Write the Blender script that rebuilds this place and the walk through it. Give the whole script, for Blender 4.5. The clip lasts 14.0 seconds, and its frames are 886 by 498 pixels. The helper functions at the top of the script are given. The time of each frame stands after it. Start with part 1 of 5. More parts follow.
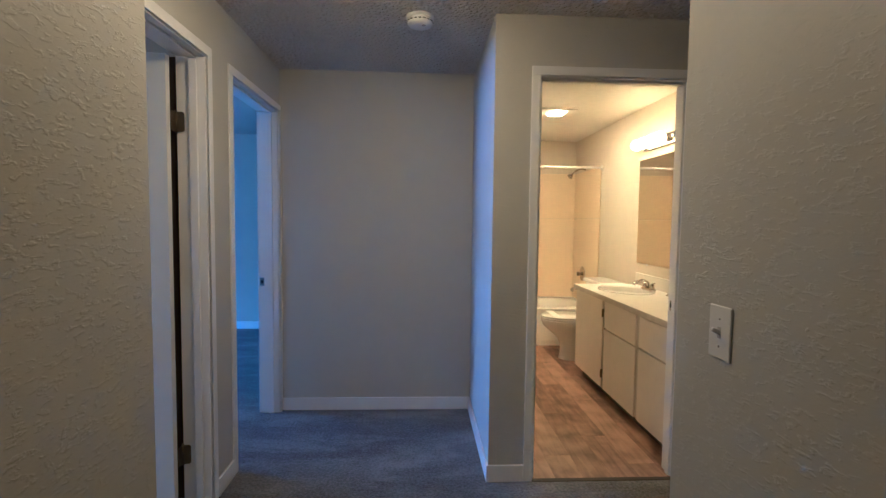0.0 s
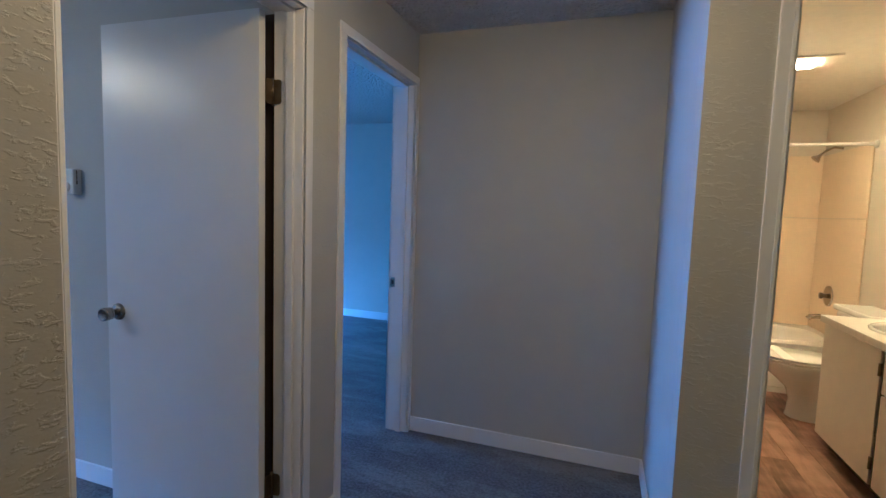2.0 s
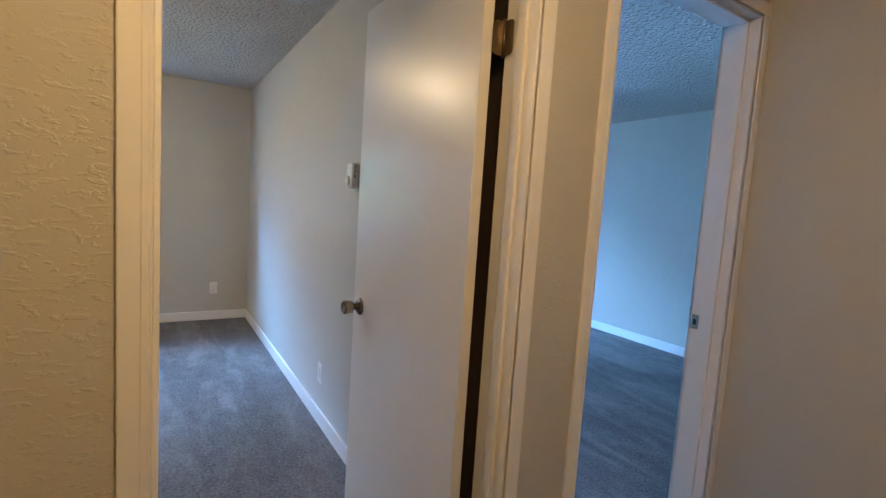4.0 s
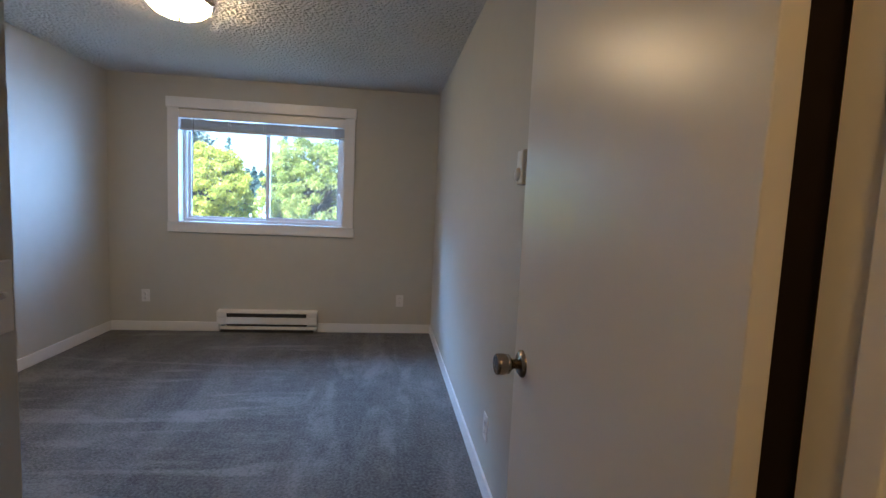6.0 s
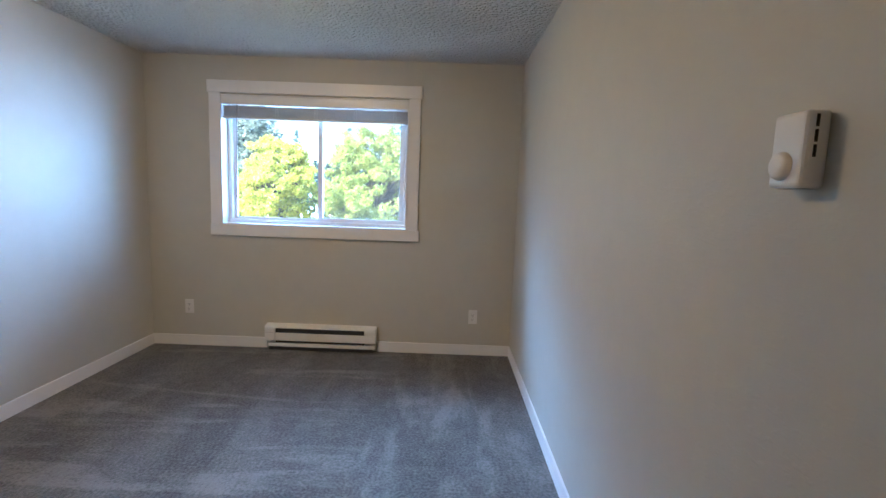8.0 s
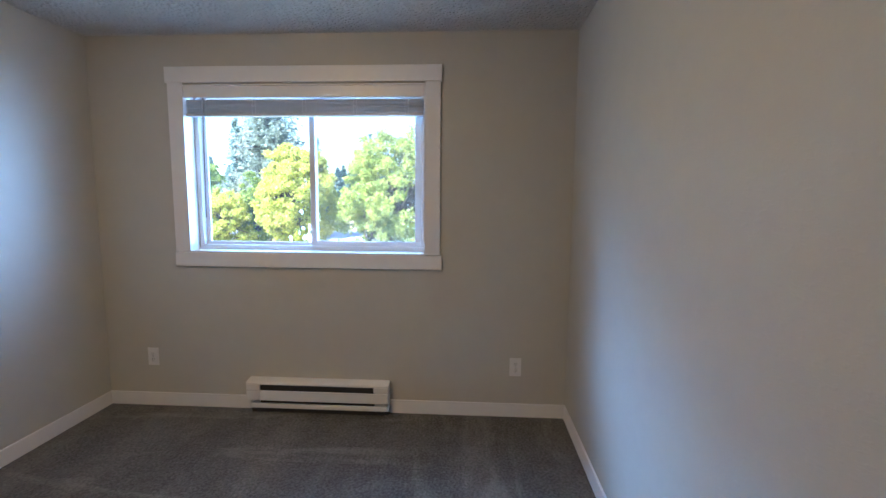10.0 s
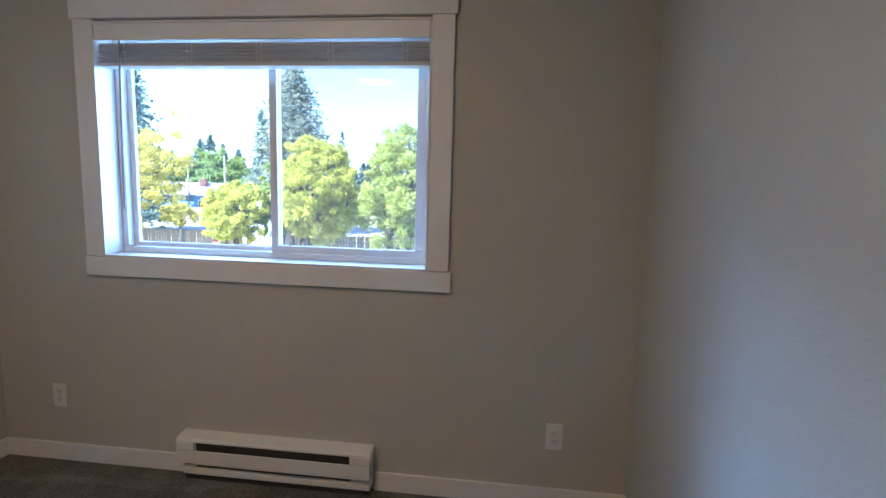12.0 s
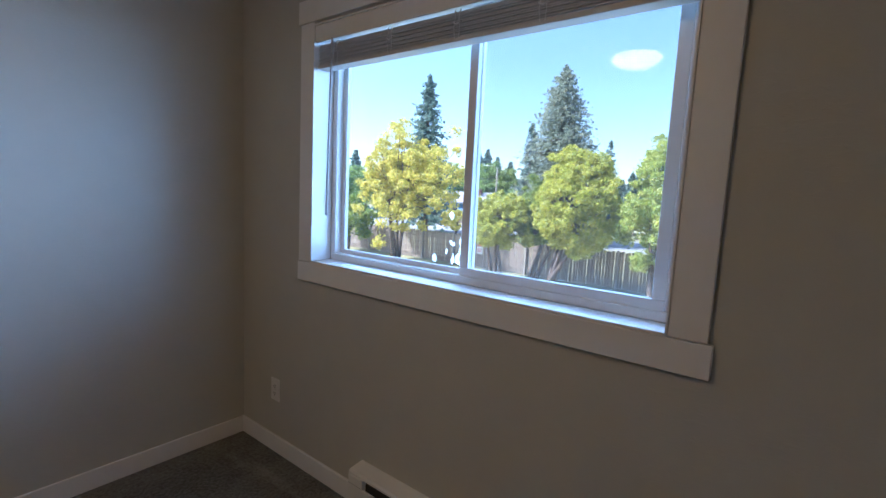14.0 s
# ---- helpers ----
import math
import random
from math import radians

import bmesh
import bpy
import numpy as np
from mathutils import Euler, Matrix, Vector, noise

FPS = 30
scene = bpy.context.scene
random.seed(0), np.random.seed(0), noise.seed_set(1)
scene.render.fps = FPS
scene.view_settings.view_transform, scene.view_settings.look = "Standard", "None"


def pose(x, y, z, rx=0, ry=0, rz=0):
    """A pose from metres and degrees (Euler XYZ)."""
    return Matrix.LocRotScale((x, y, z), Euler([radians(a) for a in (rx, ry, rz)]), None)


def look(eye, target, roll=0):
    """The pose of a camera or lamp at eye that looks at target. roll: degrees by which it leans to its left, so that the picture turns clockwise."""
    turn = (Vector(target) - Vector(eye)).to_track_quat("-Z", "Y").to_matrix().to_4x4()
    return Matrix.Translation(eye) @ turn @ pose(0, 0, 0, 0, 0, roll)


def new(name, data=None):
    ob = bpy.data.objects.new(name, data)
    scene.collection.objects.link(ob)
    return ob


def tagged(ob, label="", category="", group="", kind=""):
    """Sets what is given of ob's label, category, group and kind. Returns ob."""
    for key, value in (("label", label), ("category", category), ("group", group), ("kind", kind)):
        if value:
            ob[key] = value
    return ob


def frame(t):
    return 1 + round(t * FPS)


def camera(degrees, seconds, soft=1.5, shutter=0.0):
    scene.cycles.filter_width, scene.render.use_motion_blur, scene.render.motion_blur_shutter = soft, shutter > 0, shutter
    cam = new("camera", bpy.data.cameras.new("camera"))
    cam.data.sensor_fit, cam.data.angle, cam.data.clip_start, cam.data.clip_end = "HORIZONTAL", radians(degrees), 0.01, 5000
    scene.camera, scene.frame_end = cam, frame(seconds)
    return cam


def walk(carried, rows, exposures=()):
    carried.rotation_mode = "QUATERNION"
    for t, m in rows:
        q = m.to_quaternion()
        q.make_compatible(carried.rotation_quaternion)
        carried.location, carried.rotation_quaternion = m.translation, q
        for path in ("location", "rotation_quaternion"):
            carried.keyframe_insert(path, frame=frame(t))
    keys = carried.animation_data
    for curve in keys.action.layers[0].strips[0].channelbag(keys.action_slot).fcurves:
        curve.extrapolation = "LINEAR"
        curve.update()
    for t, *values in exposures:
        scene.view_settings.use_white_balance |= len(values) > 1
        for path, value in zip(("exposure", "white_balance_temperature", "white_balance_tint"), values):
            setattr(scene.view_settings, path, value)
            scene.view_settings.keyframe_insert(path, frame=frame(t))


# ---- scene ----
cam = camera(87.2, 14.0)

PATH = [
    (0, (0.049, -0.052, 1.329), (0.145, 1.942, 1.212), 0.7),
    (0.5, (0.068, 0.105, 1.31), (0.131, 2.1, 1.186), 0.7),
    (1, (0.038, 0.302, 1.318), (0.011, 2.297, 1.181), 0.3),
    (1.5, (0.064, 0.455, 1.314), (-0.207, 2.43, 1.157), 0.4),
    (2, (0.142, 0.637, 1.341), (-0.502, 2.524, 1.177), 1.9),
    (2.5, (0.15, 0.775, 1.326), (-0.792, 2.531, 1.157), 1.9),
    (3, (0.099, 0.952, 1.328), (-1.081, 2.557, 1.155), 2.2),
    (3.5, (0.045, 1.11, 1.32), (-1.41, 2.468, 1.119), 2.5),
    (3.7, (0.031, 1.196, 1.313), (-1.534, 2.427, 1.12), 3.1),
    (5.8, (-0.536, 1.604, 1.272), (-2.501, 1.925, 1.086), 2.5),
    (6, (-0.603, 1.642, 1.273), (-2.579, 1.889, 1.092), 2.6),
    (6.5, (-0.771, 1.659, 1.268), (-2.756, 1.795, 1.063), 2.5),
    (7, (-0.951, 1.593, 1.3), (-2.937, 1.675, 1.079), 2.5),
    (7.5, (-1.166, 1.572, 1.324), (-3.152, 1.6, 1.092), 2.5),
    (9.8, (-2.254, 1.502, 1.373), (-4.238, 1.396, 1.142), 0.3),
    (10, (-2.332, 1.508, 1.385), (-4.316, 1.393, 1.159), 0.4),
    (10.5, (-2.571, 1.495, 1.377), (-4.553, 1.375, 1.139), 0.1),
    (11, (-2.829, 1.466, 1.366), (-4.81, 1.331, 1.123), 0.2),
    (11.5, (-3.064, 1.499, 1.35), (-5.042, 1.321, 1.108), 1.0),
    (12, (-3.226, 1.511, 1.353), (-5.2, 1.295, 1.114), 1.6),
    (12.5, (-3.428, 1.46, 1.357), (-5.393, 1.172, 1.116), 1.5),
    (13, (-3.594, 1.419, 1.358), (-5.517, 0.928, 1.118), 2.0),
    (13.5, (-3.76, 1.476, 1.366), (-5.562, 0.641, 1.133), 3.0),
    (14, (-3.873, 1.481, 1.358), (-5.444, 0.266, 1.123), 2.8),
]

# seconds, stops, kelvin, tint
EXPOSURES = [(0, 2.66, 3500, 10), (1.6, 2.72, 3500, 10), (2.0, 2.45, 3520, 9), (2.6, 2.78, 3850, 9), (3.7, 2.98, 4450, 9), (5.8, 2.0, 4780, 12), (7.7, 2.52, 4830, 11), (11, 2.15, 4780, 14), (12, 1.98, 4800, 13), (12.5, 1.65, 4800, 10), (13, 1.37, 4850, 10), (14, 1.20, 4950, 14)]
SKY, SUN, DOME, HALL_DOME, BULBS, FAN, WINDOW_W, HIGH_W, ROOM2_W = 0.15, 5.0, 16.5, 10.2, 5.0, 135.0, 285.0, 620.0, 3.7
walk(cam, [(t, look(eye, target, roll)) for t, eye, target, roll in PATH], EXPOSURES)

# ---- world and light ----
SUN_DIR = Vector((0.50, -0.52, 0.80)).normalized()      # towards the sun, behind the building
world = bpy.data.worlds.new("world")
scene.world = world
world.use_nodes = True
wn = world.node_tree
sky = wn.nodes.new("ShaderNodeTexSky")
sky.sky_type = "NISHITA"
sky.sun_disc = False
sky.sun_elevation = math.asin(SUN_DIR.z)
sky.sun_rotation = math.atan2(SUN_DIR.x, SUN_DIR.y)
bg = wn.nodes["Background"]
bg.inputs["Strength"].default_value = SKY
wn.links.new(sky.outputs["Color"], bg.inputs["Color"])

sun = new("sun", bpy.data.lights.new("sun", "SUN"))
sun.data.energy, sun.data.angle, sun.data.color = SUN, radians(0.5), (1.0, 0.95, 0.86)
sun.matrix_world = look(SUN_DIR * 60, (0, 0, 0))


# ---- mesh helpers ----
def box(bm, a, b, bevel=0.0, seg=1):
    """An upright box between two opposite corners, with rounded edges if asked."""
    lo = [min(p, q) for p, q in zip(a, b)]
    hi = [max(p, q) for p, q in zip(a, b)]
    made = bmesh.ops.create_cube(bm, size=1.0)["verts"]
    for v in made:
        v.co = Vector([(l + h) / 2 + c * (h - l) for l, h, c in zip(lo, hi, v.co)])
    if bevel > 0:
        edges = list({e for v in made for e in v.link_edges})
        bmesh.ops.bevel(bm, geom=edges, offset=bevel, segments=seg, profile=0.5, affect="EDGES")
    return bm


def boxes(*items, bevel=0.0, seg=1):
    bm = bmesh.new()
    for a, b in items:
        box(bm, a, b, bevel, seg)
    return bm


def lathe(bm, profile, m=None, n=24):
    """Turns (radius, height) pairs about z, then places the result with m."""
    m = m or Matrix()
    rings = []
    for r, h in profile:
        if r < 1e-5:
            rings.append([bm.verts.new(m @ Vector((0, 0, h)))])
        else:
            rings.append([bm.verts.new(m @ Vector((r * math.cos(i * math.tau / n), r * math.sin(i * math.tau / n), h))) for i in range(n)])
    for p, q in zip(rings, rings[1:]):
        for i in range(n):
            j = (i + 1) % n
            if len(p) == 1 and len(q) == 1:
                continue
            if len(p) == 1:
                bm.faces.new((p[0], q[i], q[j]))
            elif len(q) == 1:
                bm.faces.new((p[i], p[j], q[0]))
            else:
                bm.faces.new((p[i], p[j], q[j], q[i]))
    for f in bm.faces:
        f.smooth = True
    return bm


def tube(bm, points, r, n=10, taper=None):
    """A round bar through the points."""
    pts = [Vector(p) for p in points]
    rings = []
    for k, p in enumerate(pts):
        d = (pts[min(k + 1, len(pts) - 1)] - pts[max(k - 1, 0)]).normalized()
        u = d.orthogonal().normalized()
        if rings:
            u = (prev - d * prev.dot(d)).normalized()
        prev = u
        w = d.cross(u)
        rr = r if taper is None else r * (1 + (taper - 1) * k / (len(pts) - 1))
        rings.append([bm.verts.new(p + (u * math.cos(i * math.tau / n) + w * math.sin(i * math.tau / n)) * rr) for i in range(n)])
    for a, b in zip(rings, rings[1:]):
        for i in range(n):
            bm.faces.new((a[i], a[(i + 1) % n], b[(i + 1) % n], b[i])).smooth = True
    bm.faces.new(rings[0][::-1])
    bm.faces.new(rings[-1])
    return bm


def mesh_of(name, bm, material):
    bmesh.ops.recalc_face_normals(bm, faces=bm.faces)
    me = bpy.data.meshes.new(name)
    bm.to_mesh(me)
    bm.free()
    me.materials.append(material)
    return me


def part(name, bm, material, parent, label=""):
    ob = new(name, mesh_of(name, bm, material))
    ob.parent = parent
    return tagged(ob, label)


def struct(name, bm, material, label, category):
    return tagged(new(name, mesh_of(name, bm, material)), label, category, kind="structure")


def thing(name, at, label, category, group="", kind=""):
    """An empty at the base of a thing; parts are built in world places and hung under it."""
    ob = new(name)
    ob.empty_display_size = 0.05
    return tagged(ob, label, category, group, kind)


# ---- materials ----
def mat(name, color, rough=0.5, metal=0.0, var=0.06, scale=25.0, big=1.5, bump=0.0, bscale=200.0, depth=0.001, gloss_var=0.08, spec=0.5, coat=0.0):
    """Paint, plaster, plastic or metal: colour varied at two scales, with fine relief."""
    m = bpy.data.materials.new(name)
    m.use_nodes = True
    t = m.node_tree
    p = t.nodes["Principled BSDF"]
    p.inputs["Metallic"].default_value = metal
    p.inputs["Specular IOR Level"].default_value = spec
    p.inputs["Coat Weight"].default_value = coat
    co = t.nodes.new("ShaderNodeTexCoord")

    def noise_at(s, detail=4.0, roughness=0.55):
        n = t.nodes.new("ShaderNodeTexNoise")
        n.inputs["Scale"].default_value = s
        n.inputs["Detail"].default_value = detail
        n.inputs["Roughness"].default_value = roughness
        t.links.new(co.outputs["Object"], n.inputs["Vector"])
        return n

    fine, wide = noise_at(scale), noise_at(big, 3.0)
    add = t.nodes.new("ShaderNodeMath")
    add.operation = "ADD"
    t.links.new(fine.outputs["Fac"], add.inputs[0])
    t.links.new(wide.outputs["Fac"], add.inputs[1])
    ramp = t.nodes.new("ShaderNodeMapRange")
    ramp.inputs["From Min"].default_value, ramp.inputs["From Max"].default_value = 0.6, 1.4
    t.links.new(add.outputs[0], ramp.inputs["Value"])
    mix = t.nodes.new("ShaderNodeMix")
    mix.data_type = "RGBA"
    mix.inputs["A"].default_value = (*[max(0, c * (1 - var)) for c in color], 1)
    mix.inputs["B"].default_value = (*[min(1, c * (1 + var)) for c in color], 1)
    t.links.new(ramp.outputs["Result"], mix.inputs["Factor"])
    t.links.new(mix.outputs["Result"], p.inputs["Base Color"])
    gl = t.nodes.new("ShaderNodeMapRange")
    gl.inputs["To Min"].default_value, gl.inputs["To Max"].default_value = max(0.02, rough - gloss_var), min(1, rough + gloss_var)
    t.links.new(wide.outputs["Fac"], gl.inputs["Value"])
    t.links.new(gl.outputs["Result"], p.inputs["Roughness"])
    if bump > 0:
        relief = noise_at(bscale, 3.0)
        b = t.nodes.new("ShaderNodeBump")
        b.inputs["Strength"].default_value, b.inputs["Distance"].default_value = bump, depth
        t.links.new(relief.outputs["Fac"], b.inputs["Height"])
        t.links.new(b.outputs["Normal"], p.inputs["Normal"])
    return m


def knockdown(name, color, rough, strength, depth, patch=26.0):
    """Sprayed and trowelled drywall texture: flattened islands with ragged rims, over paint."""
    m = mat(name, color, rough, var=0.035, scale=9.0, big=0.9, bump=0.1)
    t = m.node_tree
    p = t.nodes["Principled BSDF"]
    co = next(n for n in t.nodes if n.type == "TEX_COORD")
    a = t.nodes.new("ShaderNodeTexNoise")
    a.inputs["Scale"].default_value, a.inputs["Detail"].default_value, a.inputs["Roughness"].default_value, a.inputs["Distortion"].default_value = patch, 6.0, 0.58, 0.35
    b = t.nodes.new("ShaderNodeTexNoise")
    b.inputs["Scale"].default_value, b.inputs["Detail"].default_value = 160.0, 2.0
    mp = t.nodes.new("ShaderNodeMapping")
    mp.inputs["Scale"].default_value = (0.55, 0.55, 1.35)
    t.links.new(co.outputs["Object"], mp.inputs["Vector"])
    for n in (a, b):
        t.links.new(mp.outputs["Vector"], n.inputs["Vector"])
    r = t.nodes.new("ShaderNodeMapRange")
    r.interpolation_type = "SMOOTHSTEP"
    r.inputs["From Min"].default_value, r.inputs["From Max"].default_value = 0.53, 0.63
    t.links.new(a.outputs["Fac"], r.inputs["Value"])
    s = t.nodes.new("ShaderNodeMath")
    s.operation = "MULTIPLY_ADD"
    s.inputs[1].default_value = 0.22
    t.links.new(b.outputs["Fac"], s.inputs[0])
    t.links.new(r.outputs["Result"], s.inputs[2])
    bump = next(n for n in t.nodes if n.type == "BUMP")
    bump.inputs["Strength"].default_value, bump.inputs["Distance"].default_value = strength, depth
    t.links.new(s.outputs[0], bump.inputs["Height"])
    return m


def popcorn(name, color):
    """Sprayed acoustic ceiling: coarse grains of uneven size."""
    m = mat(name, color, 0.95, var=0.10, scale=70.0, big=1.2, bump=1.0, depth=0.021, spec=0.1)
    t = m.node_tree
    co = next(n for n in t.nodes if n.type == "TEX_COORD")
    bump = next(n for n in t.nodes if n.type == "BUMP")
    v = t.nodes.new("ShaderNodeTexVoronoi")
    v.feature = "SMOOTH_F1"
    v.inputs["Scale"].default_value = 58.0
    n = t.nodes.new("ShaderNodeTexNoise")
    n.inputs["Scale"].default_value, n.inputs["Detail"].default_value = 30.0, 7.0
    for q in (v, n):
        t.links.new(co.outputs["Object"], q.inputs["Vector"])
    s = t.nodes.new("ShaderNodeMath")
    s.operation = "SUBTRACT"
    t.links.new(n.outputs["Fac"], s.inputs[0])
    t.links.new(v.outputs["Distance"], s.inputs[1])
    t.links.new(s.outputs[0], bump.inputs["Height"])
    return m


def carpet(name, color, streak_axis):
    """Cut pile: tuft grain, soft mottling and the paler bands that vacuuming leaves."""
    m = bpy.data.materials.new(name)
    m.use_nodes = True
    t = m.node_tree
    p = t.nodes["Principled BSDF"]
    p.inputs["Roughness"].default_value = 1.0
    p.inputs["Specular IOR Level"].default_value = 0.05
    p.inputs["Sheen Weight"].default_value = 0.12
    p.inputs["Sheen Roughness"].default_value = 0.6
    co = t.nodes.new("ShaderNodeTexCoord")

    def noise_at(s, detail, stretch=None, distort=0.0):
        n = t.nodes.new("ShaderNodeTexNoise")
        n.inputs["Scale"].default_value, n.inputs["Detail"].default_value, n.inputs["Distortion"].default_value = s, detail, distort
        if stretch:
            mp = t.nodes.new("ShaderNodeMapping")
            mp.inputs["Scale"].default_value = stretch
            t.links.new(co.outputs["Object"], mp.inputs["Vector"])
            t.links.new(mp.outputs["Vector"], n.inputs["Vector"])
        else:
            t.links.new(co.outputs["Object"], n.inputs["Vector"])
        return n.outputs["Fac"]

    def math_of(op, a, b):
        n = t.nodes.new("ShaderNodeMath")
        n.operation = op
        for k, v in enumerate((a, b)):
            if isinstance(v, float):
                n.inputs[k].default_value = v
            else:
                t.links.new(v, n.inputs[k])
        return n.outputs[0]

    tuft, mottle = noise_at(72.0, 6.0), noise_at(13.0, 4.0)
    bands = noise_at(1.6, 3.0, (1.9, 0.45, 1.0) if streak_axis == "y" else (0.45, 1.9, 1.0), 0.5)
    r = t.nodes.new("ShaderNodeMapRange")
    r.interpolation_type = "SMOOTHSTEP"
    r.inputs["From Min"].default_value, r.inputs["From Max"].default_value = 0.42, 0.64
    t.links.new(bands, r.inputs["Value"])
    strokes = noise_at(1.0, 4.0, (5.2, 0.9, 1.0), 0.9)
    r2 = t.nodes.new("ShaderNodeMapRange")
    r2.interpolation_type = "SMOOTHSTEP"
    r2.inputs["From Min"].default_value, r2.inputs["From Max"].default_value = 0.50, 0.66
    t.links.new(strokes, r2.inputs["Value"])
    clump = noise_at(34.0, 3.0)
    # strokes run across the room, and along it beside the wall with the door
    along = noise_at(1.0, 4.0, (1.5, 5.0, 1.0), 0.9)
    r3 = t.nodes.new("ShaderNodeMapRange")
    r3.interpolation_type = "SMOOTHSTEP"
    r3.inputs["From Min"].default_value, r3.inputs["From Max"].default_value = 0.46, 0.70
    t.links.new(along, r3.inputs["Value"])
    sep = t.nodes.new("ShaderNodeSeparateXYZ")
    t.links.new(co.outputs["Object"], sep.inputs[0])
    side = t.nodes.new("ShaderNodeMapRange")
    side.interpolation_type = "SMOOTHSTEP"
    side.inputs["From Min"].default_value, side.inputs["From Max"].default_value = 0.95, 1.30
    t.links.new(sep.outputs["Y"], side.inputs["Value"])
    pick = t.nodes.new("ShaderNodeMix")
    t.links.new(side.outputs["Result"], pick.inputs["Factor"])
    t.links.new(r2.outputs["Result"], pick.inputs["A"])
    t.links.new(r3.outputs["Result"], pick.inputs["B"])
    marks = math_of("ADD", math_of("MULTIPLY", r.outputs["Result"], 0.22), math_of("MULTIPLY", math_of("MULTIPLY", pick.outputs["Result"], clump), 0.80))
    total = math_of("ADD", math_of("MULTIPLY", tuft, 1.45), math_of("ADD", math_of("MULTIPLY", mottle, 0.5), marks))
    ramp = t.nodes.new("ShaderNodeMapRange")
    ramp.inputs["From Min"].default_value, ramp.inputs["From Max"].default_value = 0.79, 1.58
    t.links.new(total, ramp.inputs["Value"])
    mix = t.nodes.new("ShaderNodeMix")
    mix.data_type = "RGBA"
    mix.inputs["A"].default_value = (*[c * 0.48 for c in color], 1)
    mix.inputs["B"].default_value = (*[c * 1.55 for c in color], 1)
    t.links.new(ramp.outputs["Result"], mix.inputs["Factor"])
    t.links.new(mix.outputs["Result"], p.inputs["Base Color"])
    b = t.nodes.new("ShaderNodeBump")
    b.inputs["Strength"].default_value, b.inputs["Distance"].default_value = 0.85, 0.009
    t.links.new(math_of("ADD", tuft, math_of("MULTIPLY", mottle, 0.8)), b.inputs["Height"])
    t.links.new(b.outputs["Normal"], p.inputs["Normal"])
    return m


def wood_plank(name, dark, light):
    """Wood-look vinyl: grain along y, each plank its own tone."""
    m = bpy.data.materials.new(name)
    m.use_nodes = True
    t = m.node_tree
    p = t.nodes["Principled BSDF"]
    p.inputs["Roughness"].default_value = 0.42
    co = t.nodes.new("ShaderNodeTexCoord")
    info = t.nodes.new("ShaderNodeObjectInfo")
    mp = t.nodes.new("ShaderNodeMapping")
    mp.inputs["Scale"].default_value = (26.0, 2.2, 1.0)
    off = t.nodes.new("ShaderNodeVectorMath")
    off.operation = "MULTIPLY_ADD"
    off.inputs[1].default_value = (7.0, 13.0, 5.0)
    t.links.new(info.outputs["Random"], off.inputs[0])
    t.links.new(co.outputs["Object"], off.inputs[2])
    t.links.new(off.outputs[0], mp.inputs["Vector"])
    grain = t.nodes.new("ShaderNodeTexNoise")
    grain.inputs["Scale"].default_value, grain.inputs["Detail"].default_value, grain.inputs["Distortion"].default_value = 1.0, 7.0, 1.2
    t.links.new(mp.outputs["Vector"], grain.inputs["Vector"])
    knot = t.nodes.new("ShaderNodeTexNoise")
    knot.inputs["Scale"].default_value, knot.inputs["Detail"].default_value = 7.0, 3.0
    t.links.new(off.outputs[0], knot.inputs["Vector"])
    a = t.nodes.new("ShaderNodeMath")
    a.operation = "MULTIPLY_ADD"
    a.inputs[1].default_value = 0.7
    t.links.new(grain.outputs["Fac"], a.inputs[0])
    t.links.new(knot.outputs["Fac"], a.inputs[2])
    c = t.nodes.new("ShaderNodeMath")
    c.operation = "MULTIPLY_ADD"
    c.inputs[1].default_value = 0.36
    t.links.new(info.outputs["Random"], c.inputs[0])
    t.links.new(a.outputs[0], c.inputs[2])
    ramp = t.nodes.new("ShaderNodeMapRange")
    ramp.inputs["From Min"].default_value, ramp.inputs["From Max"].default_value = 0.70, 1.32
    t.links.new(c.outputs[0], ramp.inputs["Value"])
    mix = t.nodes.new("ShaderNodeMix")
    mix.data_type = "RGBA"
    mix.inputs["A"].default_value, mix.inputs["B"].default_value = (*dark, 1), (*light, 1)
    t.links.new(ramp.outputs["Result"], mix.inputs["Factor"])
    t.links.new(mix.outputs["Result"], p.inputs["Base Color"])
    b = t.nodes.new("ShaderNodeBump")
    b.inputs["Strength"].default_value, b.inputs["Distance"].default_value = 0.25, 0.001
    t.links.new(grain.outputs["Fac"], b.inputs["Height"])
    t.links.new(b.outputs["Normal"], p.inputs["Normal"])
    return m


def glow(name, color, strength):
    m = bpy.data.materials.new(name)
    m.use_nodes = True
    p = m.node_tree.nodes["Principled BSDF"]
    p.inputs["Base Color"].default_value = (*color, 1)
    p.inputs["Emission Color"].default_value = (*color, 1)
    p.inputs["Emission Strength"].default_value = strength
    p.inputs["Roughness"].default_value = 0.25
    return m


